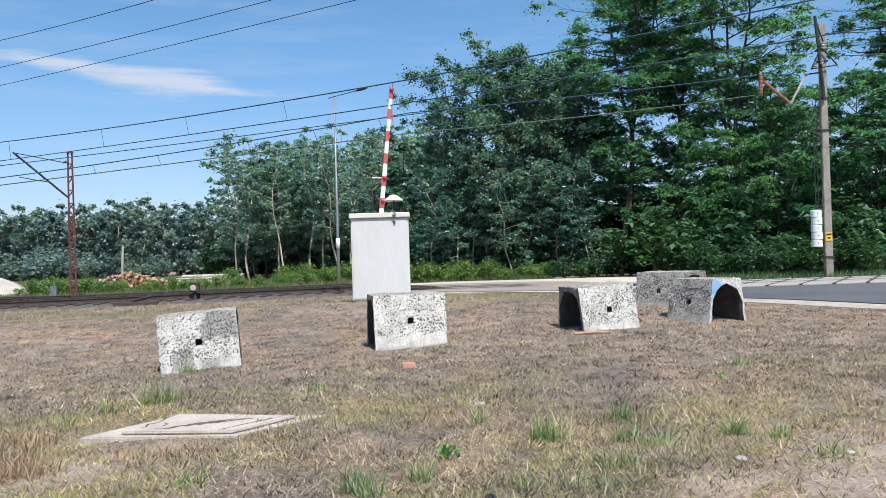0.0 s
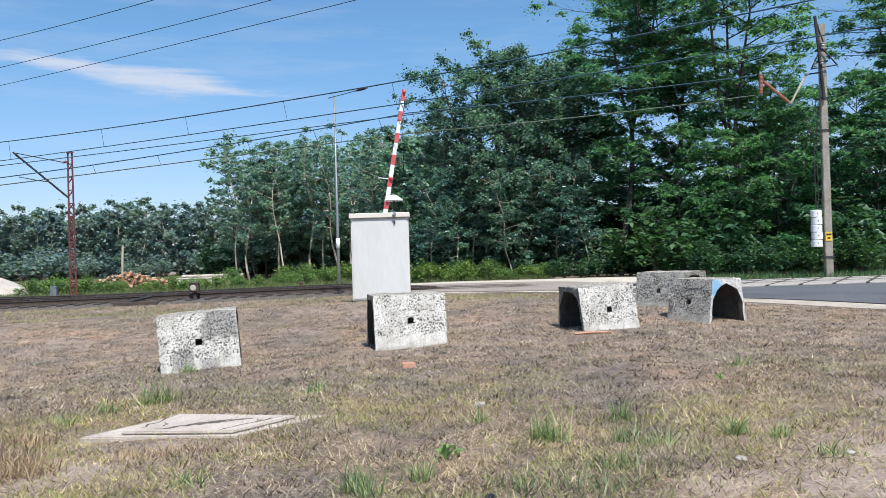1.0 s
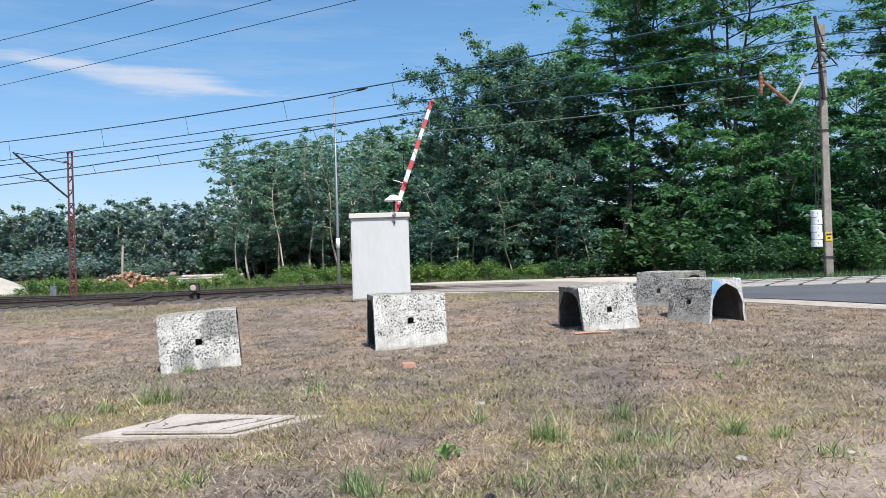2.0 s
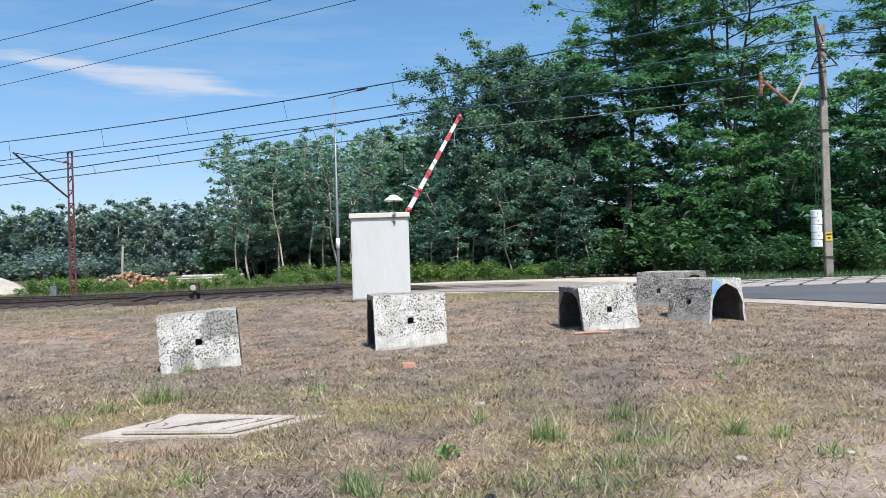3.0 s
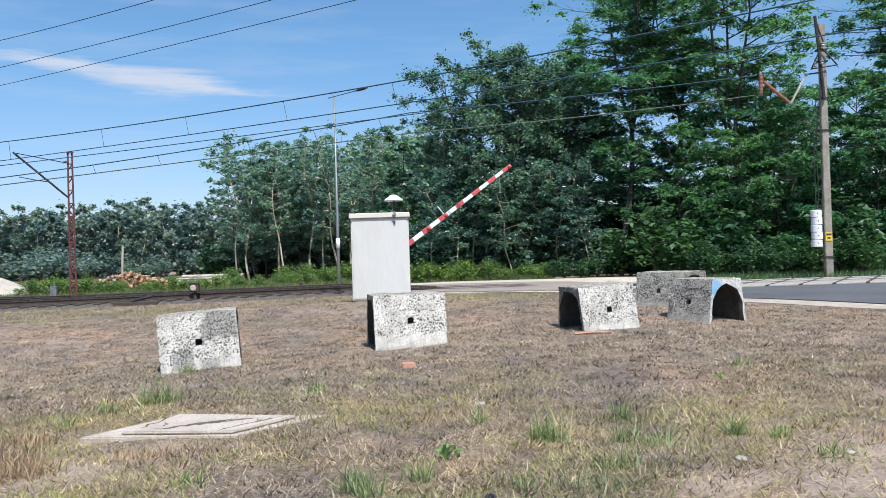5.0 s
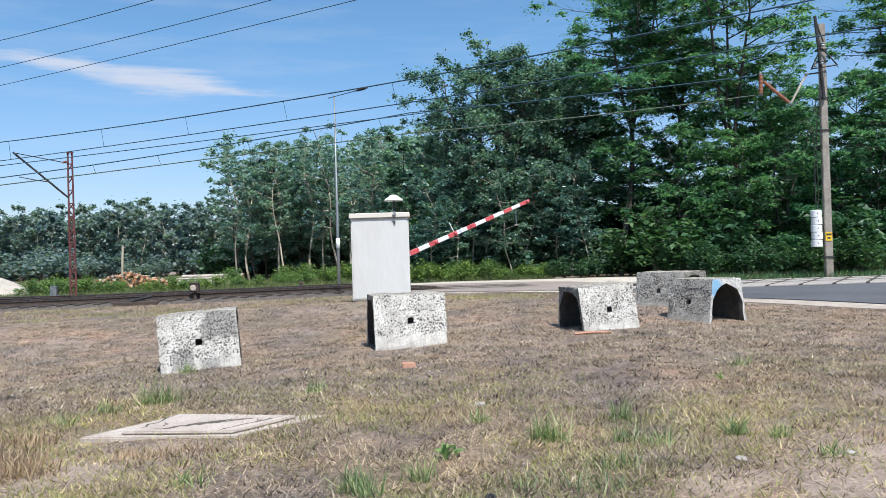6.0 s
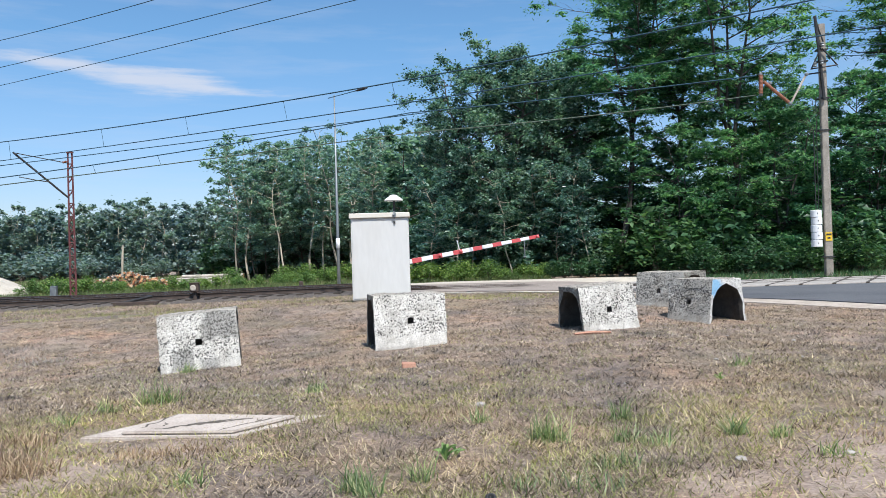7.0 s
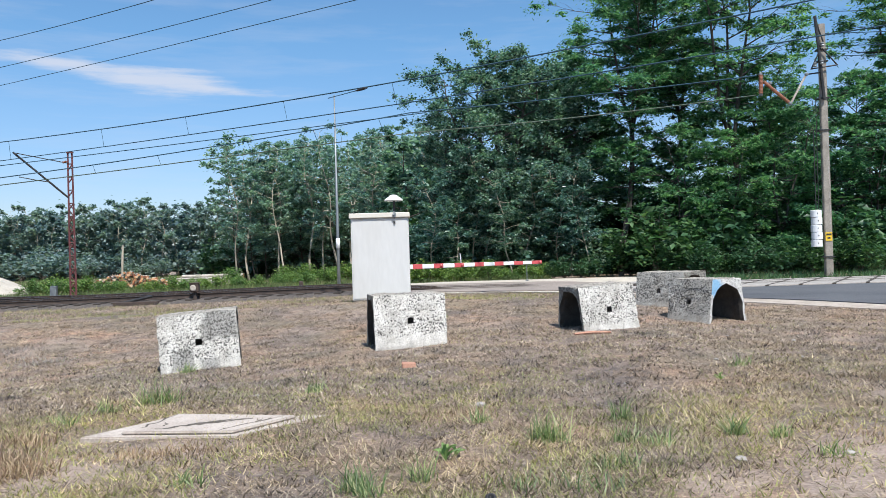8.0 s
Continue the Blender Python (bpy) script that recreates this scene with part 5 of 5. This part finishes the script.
# thin young trees before the oaks
for k, x in enumerate((-0.6, 0.5, 1.3, 2.4, 3.3, 4.3, 5.2, 6.3, 7.4)):
    plant(saplings, k, x + random.uniform(-0.3, 0.3), 37.6 + random.uniform(-0.4, 1.4), random.uniform(0.36, 0.52), "young trees")
# locusts along the road
for k, (x, y, s, a) in enumerate([(9.0, 38.6, 1.0, 20), (14.1, 38.4, 1.0, 70), (11.8, 42.0, 0.95, 150), (22.6, 38.0, 0.96, 0), (26.0, 39.5, 1.02, 60), (17.0, 41.0, 0.70, 220), (6.8, 42.5, 0.78, 0), (29.0, 38, 0.9, 10)]):
    plant(locusts, k, x, y, s, "locust trees", a)
for k, (x, y, s) in enumerate([(11.2, 36.6, 0.78), (13.4, 36.4, 0.66), (15.6, 36.2, 0.86), (18.0, 36.0, 0.98), (20.4, 36.2, 0.82), (22.8, 35.8, 0.92), (25.4, 36.0, 0.9), (18.6, 39.5, 0.92)]):
    plant(bushy, k, x, y, s, "young locust trees")
# dark depth of the forest
for k in range(34):
    bx = -3 + (k % 17) * 2.3 + random.uniform(-0.9, 0.9)
    low = 14 < bx < 21 or 0 < bx < 6
    plant(backs, k, bx, 48 + 6 * (k // 17) + random.uniform(-1.5, 1.5), random.uniform(0.42, 0.52) if low else random.uniform(0.6, 0.8), "forest trees")
# slender wood between forest and yard, its leaf colour paled for haze
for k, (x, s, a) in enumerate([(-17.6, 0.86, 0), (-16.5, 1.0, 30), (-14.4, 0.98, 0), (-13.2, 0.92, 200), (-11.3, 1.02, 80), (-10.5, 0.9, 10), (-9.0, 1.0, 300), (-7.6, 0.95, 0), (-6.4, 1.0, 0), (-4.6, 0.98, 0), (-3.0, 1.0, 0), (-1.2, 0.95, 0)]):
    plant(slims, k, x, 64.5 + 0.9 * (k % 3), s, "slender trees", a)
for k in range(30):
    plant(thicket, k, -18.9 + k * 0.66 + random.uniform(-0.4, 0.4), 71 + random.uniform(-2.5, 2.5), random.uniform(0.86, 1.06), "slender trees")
for k in range(20):
    plant(fars, k, -18.5 + k * 1.05 + random.uniform(-0.5, 0.5), 79 + random.uniform(-2, 2), random.uniform(0.8, 1.0), "slender trees")
# far forest across the yard, distance haze mixed into its leaf colour
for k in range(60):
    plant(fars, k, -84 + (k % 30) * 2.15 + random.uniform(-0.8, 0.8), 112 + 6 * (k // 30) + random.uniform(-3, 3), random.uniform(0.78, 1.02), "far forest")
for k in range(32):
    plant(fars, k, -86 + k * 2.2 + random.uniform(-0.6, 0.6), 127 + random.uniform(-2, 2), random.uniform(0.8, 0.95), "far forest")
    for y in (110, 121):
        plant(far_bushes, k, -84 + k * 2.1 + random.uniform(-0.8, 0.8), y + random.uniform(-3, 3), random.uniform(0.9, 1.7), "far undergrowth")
# undergrowth
for k in range(24):
    plant(oak_scrub, k, -2.6 + k * 0.5 + random.uniform(-0.4, 0.4), 39.6 + random.uniform(-0.8, 1.6), random.uniform(0.5, 1.0), "undergrowth")
for k in range(32):
    plant(understory, k, -3.0 + k * 0.85 + random.uniform(-0.4, 0.4), 47.5 + random.uniform(-1.5, 1.5), random.uniform(1.0, 1.5), "undergrowth")
for k in range(24):
    plant(understory, k, 8.2 + k * 0.95 + random.uniform(-0.5, 0.5), 34.4 + random.uniform(-0.5, 1.6), random.choice((0.35, 0.5, 0.7, 0.95)) * random.uniform(0.85, 1.15), "undergrowth")
for k in range(10):
    plant(understory, k, 5.2 + k * 0.5 + random.uniform(-0.2, 0.2), 35.8 + random.uniform(-0.4, 0.8), random.uniform(0.22, 0.36), "undergrowth")
for k in range(36):
    plant(understory, k, 10.0 + k * 0.62 + random.uniform(-0.4, 0.4), 31.9 + random.uniform(-0.3, 1.7), random.uniform(0.26, 0.52), "undergrowth")
for k in range(30):
    plant(understory, k, -22 + k * 0.8, 75 + random.uniform(-2, 2.5), random.uniform(0.7, 1.35), "undergrowth")
for k in range(15):
    plant(shrubs, k, -1.6 + k * 0.47 + random.uniform(-0.3, 0.3), 36.0 + random.uniform(-0.6, 1.4), random.choice((0.35, 0.48, 0.6, 0.72)) * random.uniform(0.8, 1.15), "shrubs")
for k in range(20):
    plant(shrubs, k, -13.5 + k * 0.60 + random.uniform(-0.3, 0.3), 50 + random.uniform(-3, 5), random.choice((0.4, 0.6, 0.8, 1.1)) * random.uniform(0.8, 1.1), "shrubs")
for k in range(24):
    x = -24 + k * 0.72 + random.uniform(-0.4, 0.4)
    piled = -20.5 < x < -16.2
    plant(shrubs, k, x, 47 + random.uniform(-3, 2), random.uniform(0.16, 0.28) if piled else random.uniform(0.35, 0.62), "shrubs")
for x, y, sc in ((-22.6, 42.0, 0.62), (-21.7, 42.5, 0.75), (-20.9, 41.5, 0.62), (-20.2, 42.0, 0.5), (-19.6, 42.5, 0.66), (-18.7, 42.0, 0.55), (-18.0, 42.6, 0.4), (-15.9, 42.0, 0.5), (-15.0, 42.5, 0.58), (-14.2, 42.0, 0.42)):
    plant(shrubs, int(x * 10), x, y, sc, "shrubs")
for proto in oaks + saplings + locusts + bushy + thicket + slims + fars + backs + shrubs + understory + oak_scrub + far_bushes:
    for o in (*proto.children_recursive, proto):
        bpy.data.objects.remove(o)


# ---------------------------------------------------------------- grass and litter
def blades(name, n, region, hmin, hmax, width, lay, material, label, seed, density=None, tufts=None, curved=False):
    """Single tapered blades scattered over the field."""
    rng = np.random.default_rng(seed)
    x0, x1, y0, y1 = region
    if tufts is None:
        # closer rows are denser
        y = y0 + (y1 - y0) * rng.uniform(0, 1, n) ** 1.25
        x = (x0 + (x1 - x0) * rng.uniform(0, 1, n)) * (y + 1.5) / y1
    else:
        t = rng.integers(0, len(tufts), n)
        tt = np.array(tufts)[t]
        x = tt[:, 0] + rng.normal(0, 0.46, n) * tt[:, 2]
        y = tt[:, 1] + rng.normal(0, 0.36, n) * tt[:, 2]
    if density is not None:
        worn = np.ones(len(x))
        for cx, cy, r in BARE:
            worn = worn * (1 - 0.7 * np.exp(-(((x - cx) ** 2 + (y - cy) ** 2) / (r * r))))
        keep = rng.uniform(0, 1, len(x)) < density(x, y) * worn
        x, y = x[keep], y[keep]
    on_road = (x > 5) & (x + y > 24.3) & (y < 28)
    if tufts is None:
        x, y = x[~on_road], y[~on_road]
    n = len(x)
    z = land(x, y)
    h = rng.uniform(hmin, hmax, n) if tufts is None else hmin + (hmax - hmin) * rng.uniform(0, 1, n) ** 1.15
    if tufts is not None:
        h = h * np.array(tufts)[t][:, 3] if density is None else h
    a = rng.uniform(0, 2 * np.pi, n)
    ln = rng.uniform(lay[0], lay[1], n)
    d = np.stack([np.cos(a) * np.sin(ln), np.sin(a) * np.sin(ln), np.cos(ln)], 1)
    b = rng.uniform(0, 2 * np.pi, n)
    s = np.stack([np.cos(b), np.sin(b), np.zeros(n)], 1) * (width * rng.uniform(0.6, 1.4, n))[:, None]
    p = np.stack([x, y, z - 0.005], 1)
    bend = np.stack([np.cos(a), np.sin(a), -0.5 * np.ones(n)], 1) * (h * 0.12)[:, None]
    midp = p + d * (h * 0.55)[:, None]
    tip = p + d * h[:, None] + bend
    tip[:, 2] = np.maximum(tip[:, 2], z + 0.006)
    if not curved:
        me = mesh_np(name, np.stack([p - s, p + s, tip], 1).reshape(-1, 3), np.arange(n * 3).reshape(-1, 3))
        me.materials.append(material)
        return tagged(new(name, me), label, "grass", "", "stuff")
    v = np.stack([p - s, p + s, midp + s * 0.7, tip, midp - s * 0.7], 1).reshape(-1, 3)
    k = np.arange(n) * 5
    f = np.concatenate([np.stack([k, k + 1, k + 2], 1), np.stack([k, k + 2, k + 4], 1), np.stack([k + 4, k + 2, k + 3], 1)])
    me = mesh_np(name, v, f)
    me.materials.append(material)
    return tagged(new(name, me), label, "grass", "", "stuff")


def patchy(scale, lo, hi, off):
    def f(x, y):
        q = np.sin(x * scale + off) * np.sin(y * scale * 1.3 + off * 2) + 0.6 * np.sin(x * scale * 2.3 - y * scale * 1.9 + off) + 0.4 * np.sin(x * scale * 4.1 + y * scale * 3.7)
        return np.clip((q - lo) / (hi - lo), 0, 1)
    return f


def fading(f, y0, y1, rest):
    return lambda x, y: f(x, y) * (1 - (1 - rest) * step01(y0, y1, y))


def off_apron(f):
    """Nothing grows on the trodden dirt by the crossing."""
    return lambda x, y: f(x, y) * np.where((x > -1.6) & (y > 25.0 - 0.66 * (x + 1.2) - 0.1), 0.06, 1.0)


def clumped(f, g):
    return lambda x, y: f(x, y) * (0.4 + 0.6 * g(x, y))


blades("straw_litter", 520000, (-15, 15, 3.3, 20), 0.02, 0.085, 0.0048, (1.1, 1.53), M_LITTER, "flattened dead straw litter over the field", 1, clumped(patchy(5.0, -1.3, 0.7, 0.5), patchy(1.3, -0.9, 0.5, 3.0)))
blades("dead_stems", 330000, (-15, 15, 3.3, 20), 0.03, 0.10, 0.0065, (0.75, 1.48), M_DEAD, "dead brown stems over the field", 2, clumped(patchy(4.0, -0.8, 1.0, 0.5), patchy(1.1, -0.7, 0.7, 5.0)))
blades("dry_grass", 260000, (-15, 15, 3.3, 20), 0.03, 0.10, 0.0055, (0.2, 1.4), M_STRAW, "dry straw-coloured grass over the field", 8, clumped(fading(patchy(0.8, -0.9, 1.0, 1.0), 7.0, 11, 0.08), patchy(7.0, -0.4, 1.0, 4.0)))
blades("short_green_grass", 360000, (-13, 12, 3.3, 14), 0.025, 0.085, 0.005, (0.3, 1.35), M_GREEN, "sparse short green grass in the field", 3, lambda x, y: (1 - 0.5 * step01(1.8, 3.2, x)) * clumped(fading(patchy(0.9, -1.1, 0.9, 2.2), 7.0, 10.5, 0.15), patchy(6.0, -0.7, 0.7, 2.0))(x, y))
blades("matted_straw", 300000, (-15, 15, 7.6, 20), 0.03, 0.085, 0.0075, (1.15, 1.56), M_MAT, "matted straw and dead grass over the field", 13, clumped(patchy(5.7, -1.0, 0.9, 1.5), patchy(1.7, -1.0, 0.4, 6.0)))
TUFTS = [(0.79, 5.80, 0.11, 1.0), (0.70, 5.84, 0.08, 0.8), (-0.20, 4.90, 0.10, 0.75), (-0.61, 4.74, 0.14, 0.7), (-0.50, 4.60, 0.10, 0.8), (2.23, 5.92, 0.10, 0.75), (2.50, 5.80, 0.08, 0.55), (3.42, 8.96, 0.14, 0.6), (-3.05, 7.85, 0.16, 1.1),
         (-2.90, 7.95, 0.14, 1.0), (-3.35, 7.5, 0.18, 0.7), (-3.5, 7.05, 0.18, 0.7), (-3.60, 10.66, 0.12, 0.6), (1.50, 6.60, 0.12, 0.75), (1.33, 5.78, 0.12, 0.65), (0.28, 6.6, 0.12, 0.6), (0.86, 4.65, 0.25, 0.45), (0.45, 4.65, 0.25, 0.4),
         (-1.45, 8.4, 0.14, 0.6), (-1.70, 4.95, 0.14, 0.5), (-1.3, 18.6, 0.30, 0.8), (1.52, 5.65, 0.16, 0.5), (2.60, 5.2, 0.14, 0.4), (-0.25, 15.5, 0.3, 0.6), (1.05, 5.05, 0.25, 0.45)]
blades("green_tufts", 1750, (0, 0, 0, 0), 0.08, 0.36, 0.0048, (0.0, 1.05), M_TUFT, "taller green grass tufts in the field", 4, None, TUFTS, True)
RUSTY = [(-3.27, 5.75, 0.35, 0.7), (-3.0, 5.3, 0.30, 0.7), (-3.5, 6.3, 0.3, 0.6), (-2.3, 5.75, 0.35, 0.35), (-1.9, 5.9, 0.3, 0.3), (0.1, 7.0, 0.4, 0.4), (4.6, 8.0, 0.35, 0.35), (3.3, 5.6, 0.35, 0.3)]
blades("rusty_weeds", 3000, (0, 0, 0, 0), 0.08, 0.30, 0.004, (0.1, 1.1), M_RUSTY, "reddish dried weeds in the grass", 9, None, RUSTY, True)
# low dead weed clumps strewn over the field
rng_clump = random.Random(21)
CLUMPS = []
for k in range(950):
    cy = 4.0 + 14.0 * rng_clump.random() ** 0.8
    cx = rng_clump.uniform(-0.62, 0.62) * cy
    if cx > 5 and cx + cy > 23.9:
        continue  # the road begins here
    if -3.3 < cx < -0.8 and 5.9 < cy < 7.4:
        continue  # the slab lies here
    CLUMPS.append((cx, cy, rng_clump.uniform(0.07, 0.24), rng_clump.uniform(0.25, 0.55)))
blades("dead_weed_clumps", 31000, (0, 0, 0, 0), 0.04, 0.20, 0.0075, (0.3, 1.4), M_CLUMP, "low dark brown dead weed clumps in the field", 12, None, CLUMPS)
rng_tussock = random.Random(33)


def tussocks(n):
    """Small clumps strewn over the middle of the field."""
    out = []
    for k in range(n):
        cy = 7.4 + 12.0 * rng_tussock.random()
        cx = rng_tussock.uniform(-0.64, 0.64) * cy
        if cx < 5 or cx + cy < 23.9:
            out.append((cx, cy, rng_tussock.uniform(0.06, 0.2), rng_tussock.uniform(0.3, 0.75)))
    return out


blades("straw_tussocks", 42000, (0, 0, 0, 0), 0.03, 0.14, 0.0095, (0.35, 1.45), M_MAT, "small straw-coloured grass clumps over the field", 14, None, tussocks(2600))
blades("brown_tussocks", 40000, (0, 0, 0, 0), 0.02, 0.11, 0.0105, (0.5, 1.5), M_MAT, "small brown dead grass clumps over the field", 15, None, tussocks(3000))
GREY = [(-7.9, 13.8, 0.8, 0.7), (-7.0, 13.2, 0.7, 0.6), (-8.6, 14.6, 0.8, 0.7), (-6.2, 14.4, 0.7, 0.5)]
blades("grey_weeds", 1100, (0, 0, 0, 0), 0.06, 0.22, 0.005, (0.2, 1.2), M_GREYWEED, "grey dried weed stalks in the field", 10, None, GREY, True)
blades("verge_grass", 26000, (-15, 8, 20.5, 25.4), 0.04, 0.13, 0.007, (0.3, 1.4), M_DEAD, "dry grass beside the railway", 5, off_apron(lambda x, y: np.ones(len(x))))
blades("verge_green", 16000, (-15, 8, 19.0, 25.4), 0.05, 0.16, 0.007, (0.1, 1.1), M_GREEN, "short green grass beside the railway", 7, off_apron(patchy(0.7, -0.4, 1.2, 0.9)))
blades("yard_grass", 70000, (-66, 14, 34.5, 104), 0.10, 0.32, 0.022, (0.0, 0.8), M_YARD, "rough green grass behind the railway", 6)


blades("roadside_weeds", 9000, (9, 26, 29.3, 33.5), 0.08, 0.38, 0.014, (0.0, 0.9), M_UNDER_SHADED, "tall green weeds between road and trees", 16)


def rosette(x, y, r, seed):
    """A broad-leaved weed: flat pointed leaves in a ring, each a leaf of its own."""
    rng = random.Random(seed)
    w = empty("rosette_weed", pose(x, y, land1(x, y) + 0.004), "bright green broad-leaved weed rosette in the grass", "weed")
    bm = bmesh.new()
    mid, left, right = [], [], []
    for i in range(6):
        f = i / 5
        wd = 0.15 * math.sin(math.pi * min(1.0, 0.12 + 0.86 * f)) ** 0.8 * (1 - 0.25 * f)
        z = 0.42 * math.sin(f * 2.2)
        mid.append(bm.verts.new((f, 0, z)))
        left.append(bm.verts.new((f, wd, z + 0.07)))
        right.append(bm.verts.new((f, -wd, z + 0.07)))
    for i in range(5):
        bm.faces.new((mid[i], mid[i + 1], left[i + 1], left[i]))
        bm.faces.new((right[i], right[i + 1], mid[i + 1], mid[i]))
    first = part("leaf", bm, M_WEED, w)
    for k in range(15):
        o = first if k == 0 else new("leaf", first.data)
        o.parent = w
        sc = r * rng.uniform(0.6, 1.15)
        o.matrix_basis = pose(0, 0, 0, 0, rng.uniform(-62, 0), k * 137.5) @ Matrix.Scale(sc, 4)


rosette(-0.03, 5.30, 0.12, 3)
rosette(0.04, 5.36, 0.08, 4)
rosette(2.95, 8.3, 0.08, 5)
bm = lathe(bmesh.new(), [(0.030, 0.0), (0.034, 0.012), (0.034, 0.03), (0.026, 0.042), (0.018, 0.040), (0.016, 0.015)], 16)
o = link_bm("bottle_cap", bm, M_DARK, None, "", True)
o.matrix_basis = pose(0.23, 4.44, land1(0.23, 4.44) + 0.012, 35, 0, 0)
tagged(o, "small black plastic cap lying in the grass", "cap")


def stones():
    rng = random.Random(5)
    for x, y, r in ((0.31, 7.38, 0.075), (-2.06, 8.29, 0.045), (1.97, 5.22, 0.06), (5.08, 11.23, 0.05), (4.38, 9.47, 0.035), (-0.2, 9.2, 0.03), (1.9, 8.2, 0.035), (3.3, 9.4, 0.04), (2.7, 5.2, 0.05), (-3.5, 7.7, 0.03), (0.3, 10.2, 0.03), (5.2, 8.9, 0.035), (4.4, 12.0, 0.04), (-1.2, 9.7, 0.035)):
        bm = bmesh.new()
        r = r * 0.7
        bmesh.ops.create_icosphere(bm, subdivisions=2, radius=r)
        for v in bm.verts:
            v.co *= 1 + 0.35 * noise.noise(v.co * 14 + Vector((x * 9, y, 0)))
            v.co.z *= 0.5
        o = link_bm("stone", bm, M_PANEL)
        o.matrix_basis = pose(x, y, land1(x, y) + r * 0.2, 0, 0, rng.uniform(0, 360))
        tagged(o, "small pale stone lying in the dry grass", "stone", "loose stones")


stones()
bm = boxm(-0.09, 0.09, -0.06, 0.06, -0.02, 0.065, 0.008)
for v in bm.verts:
    v.co += Vector((noise.noise(v.co * 20), noise.noise(v.co * 25), noise.noise(v.co * 22))) * 0.015
o = link_bm("broken_brick", bm, M_BRICK)
o.matrix_basis = pose(-0.48, 9.75, land1(-0.48, 9.75) - 0.005, 4, 0, 5)
tagged(o, "broken orange brick lying in the dry grass", "brick")
bm = tube(bmesh.new(), [(-0.3, 0, 0.02), (0.0, 0.02, 0.03), (0.32, -0.02, 0.02)], [0.02, 0.03, 0.015], 6)
o = link_bm("wood_splinter", bm, M_BRICK)
o.matrix_basis = pose(2.35, 12.35, land1(2.35, 12.35), 0, 0, 12)
tagged(o, "reddish wood splinter lying in the grass", "wood piece")


# ---------------------------------------------------------------- the barrier comes down
def motions():
    angles = [(0.0, 83.4), (0.5, 82.4), (1.0, 79.2), (1.5, 74.7), (1.7, 72.4), (2.25, 66.8), (2.8, 61.0), (3.0, 58.8), (3.5, 53.4), (4.0, 47.3), (4.5, 41.2), (4.7, 38.6), (5.25, 31.3), (5.8, 24.0), (6.0, 21.3), (6.5, 15.0), (7.0, 8.9), (7.5, 3.0), (7.8, 0.6), (8.0, 0.1)]
    walk(boom, [(t, pose(0, 0, PIVOT, 0, -a, 0)) for t, a in angles])
    walk(boom_rest, [(t, pose(4.76, 0, -0.05, 0, a, 0)) for t, a in angles])


motions()
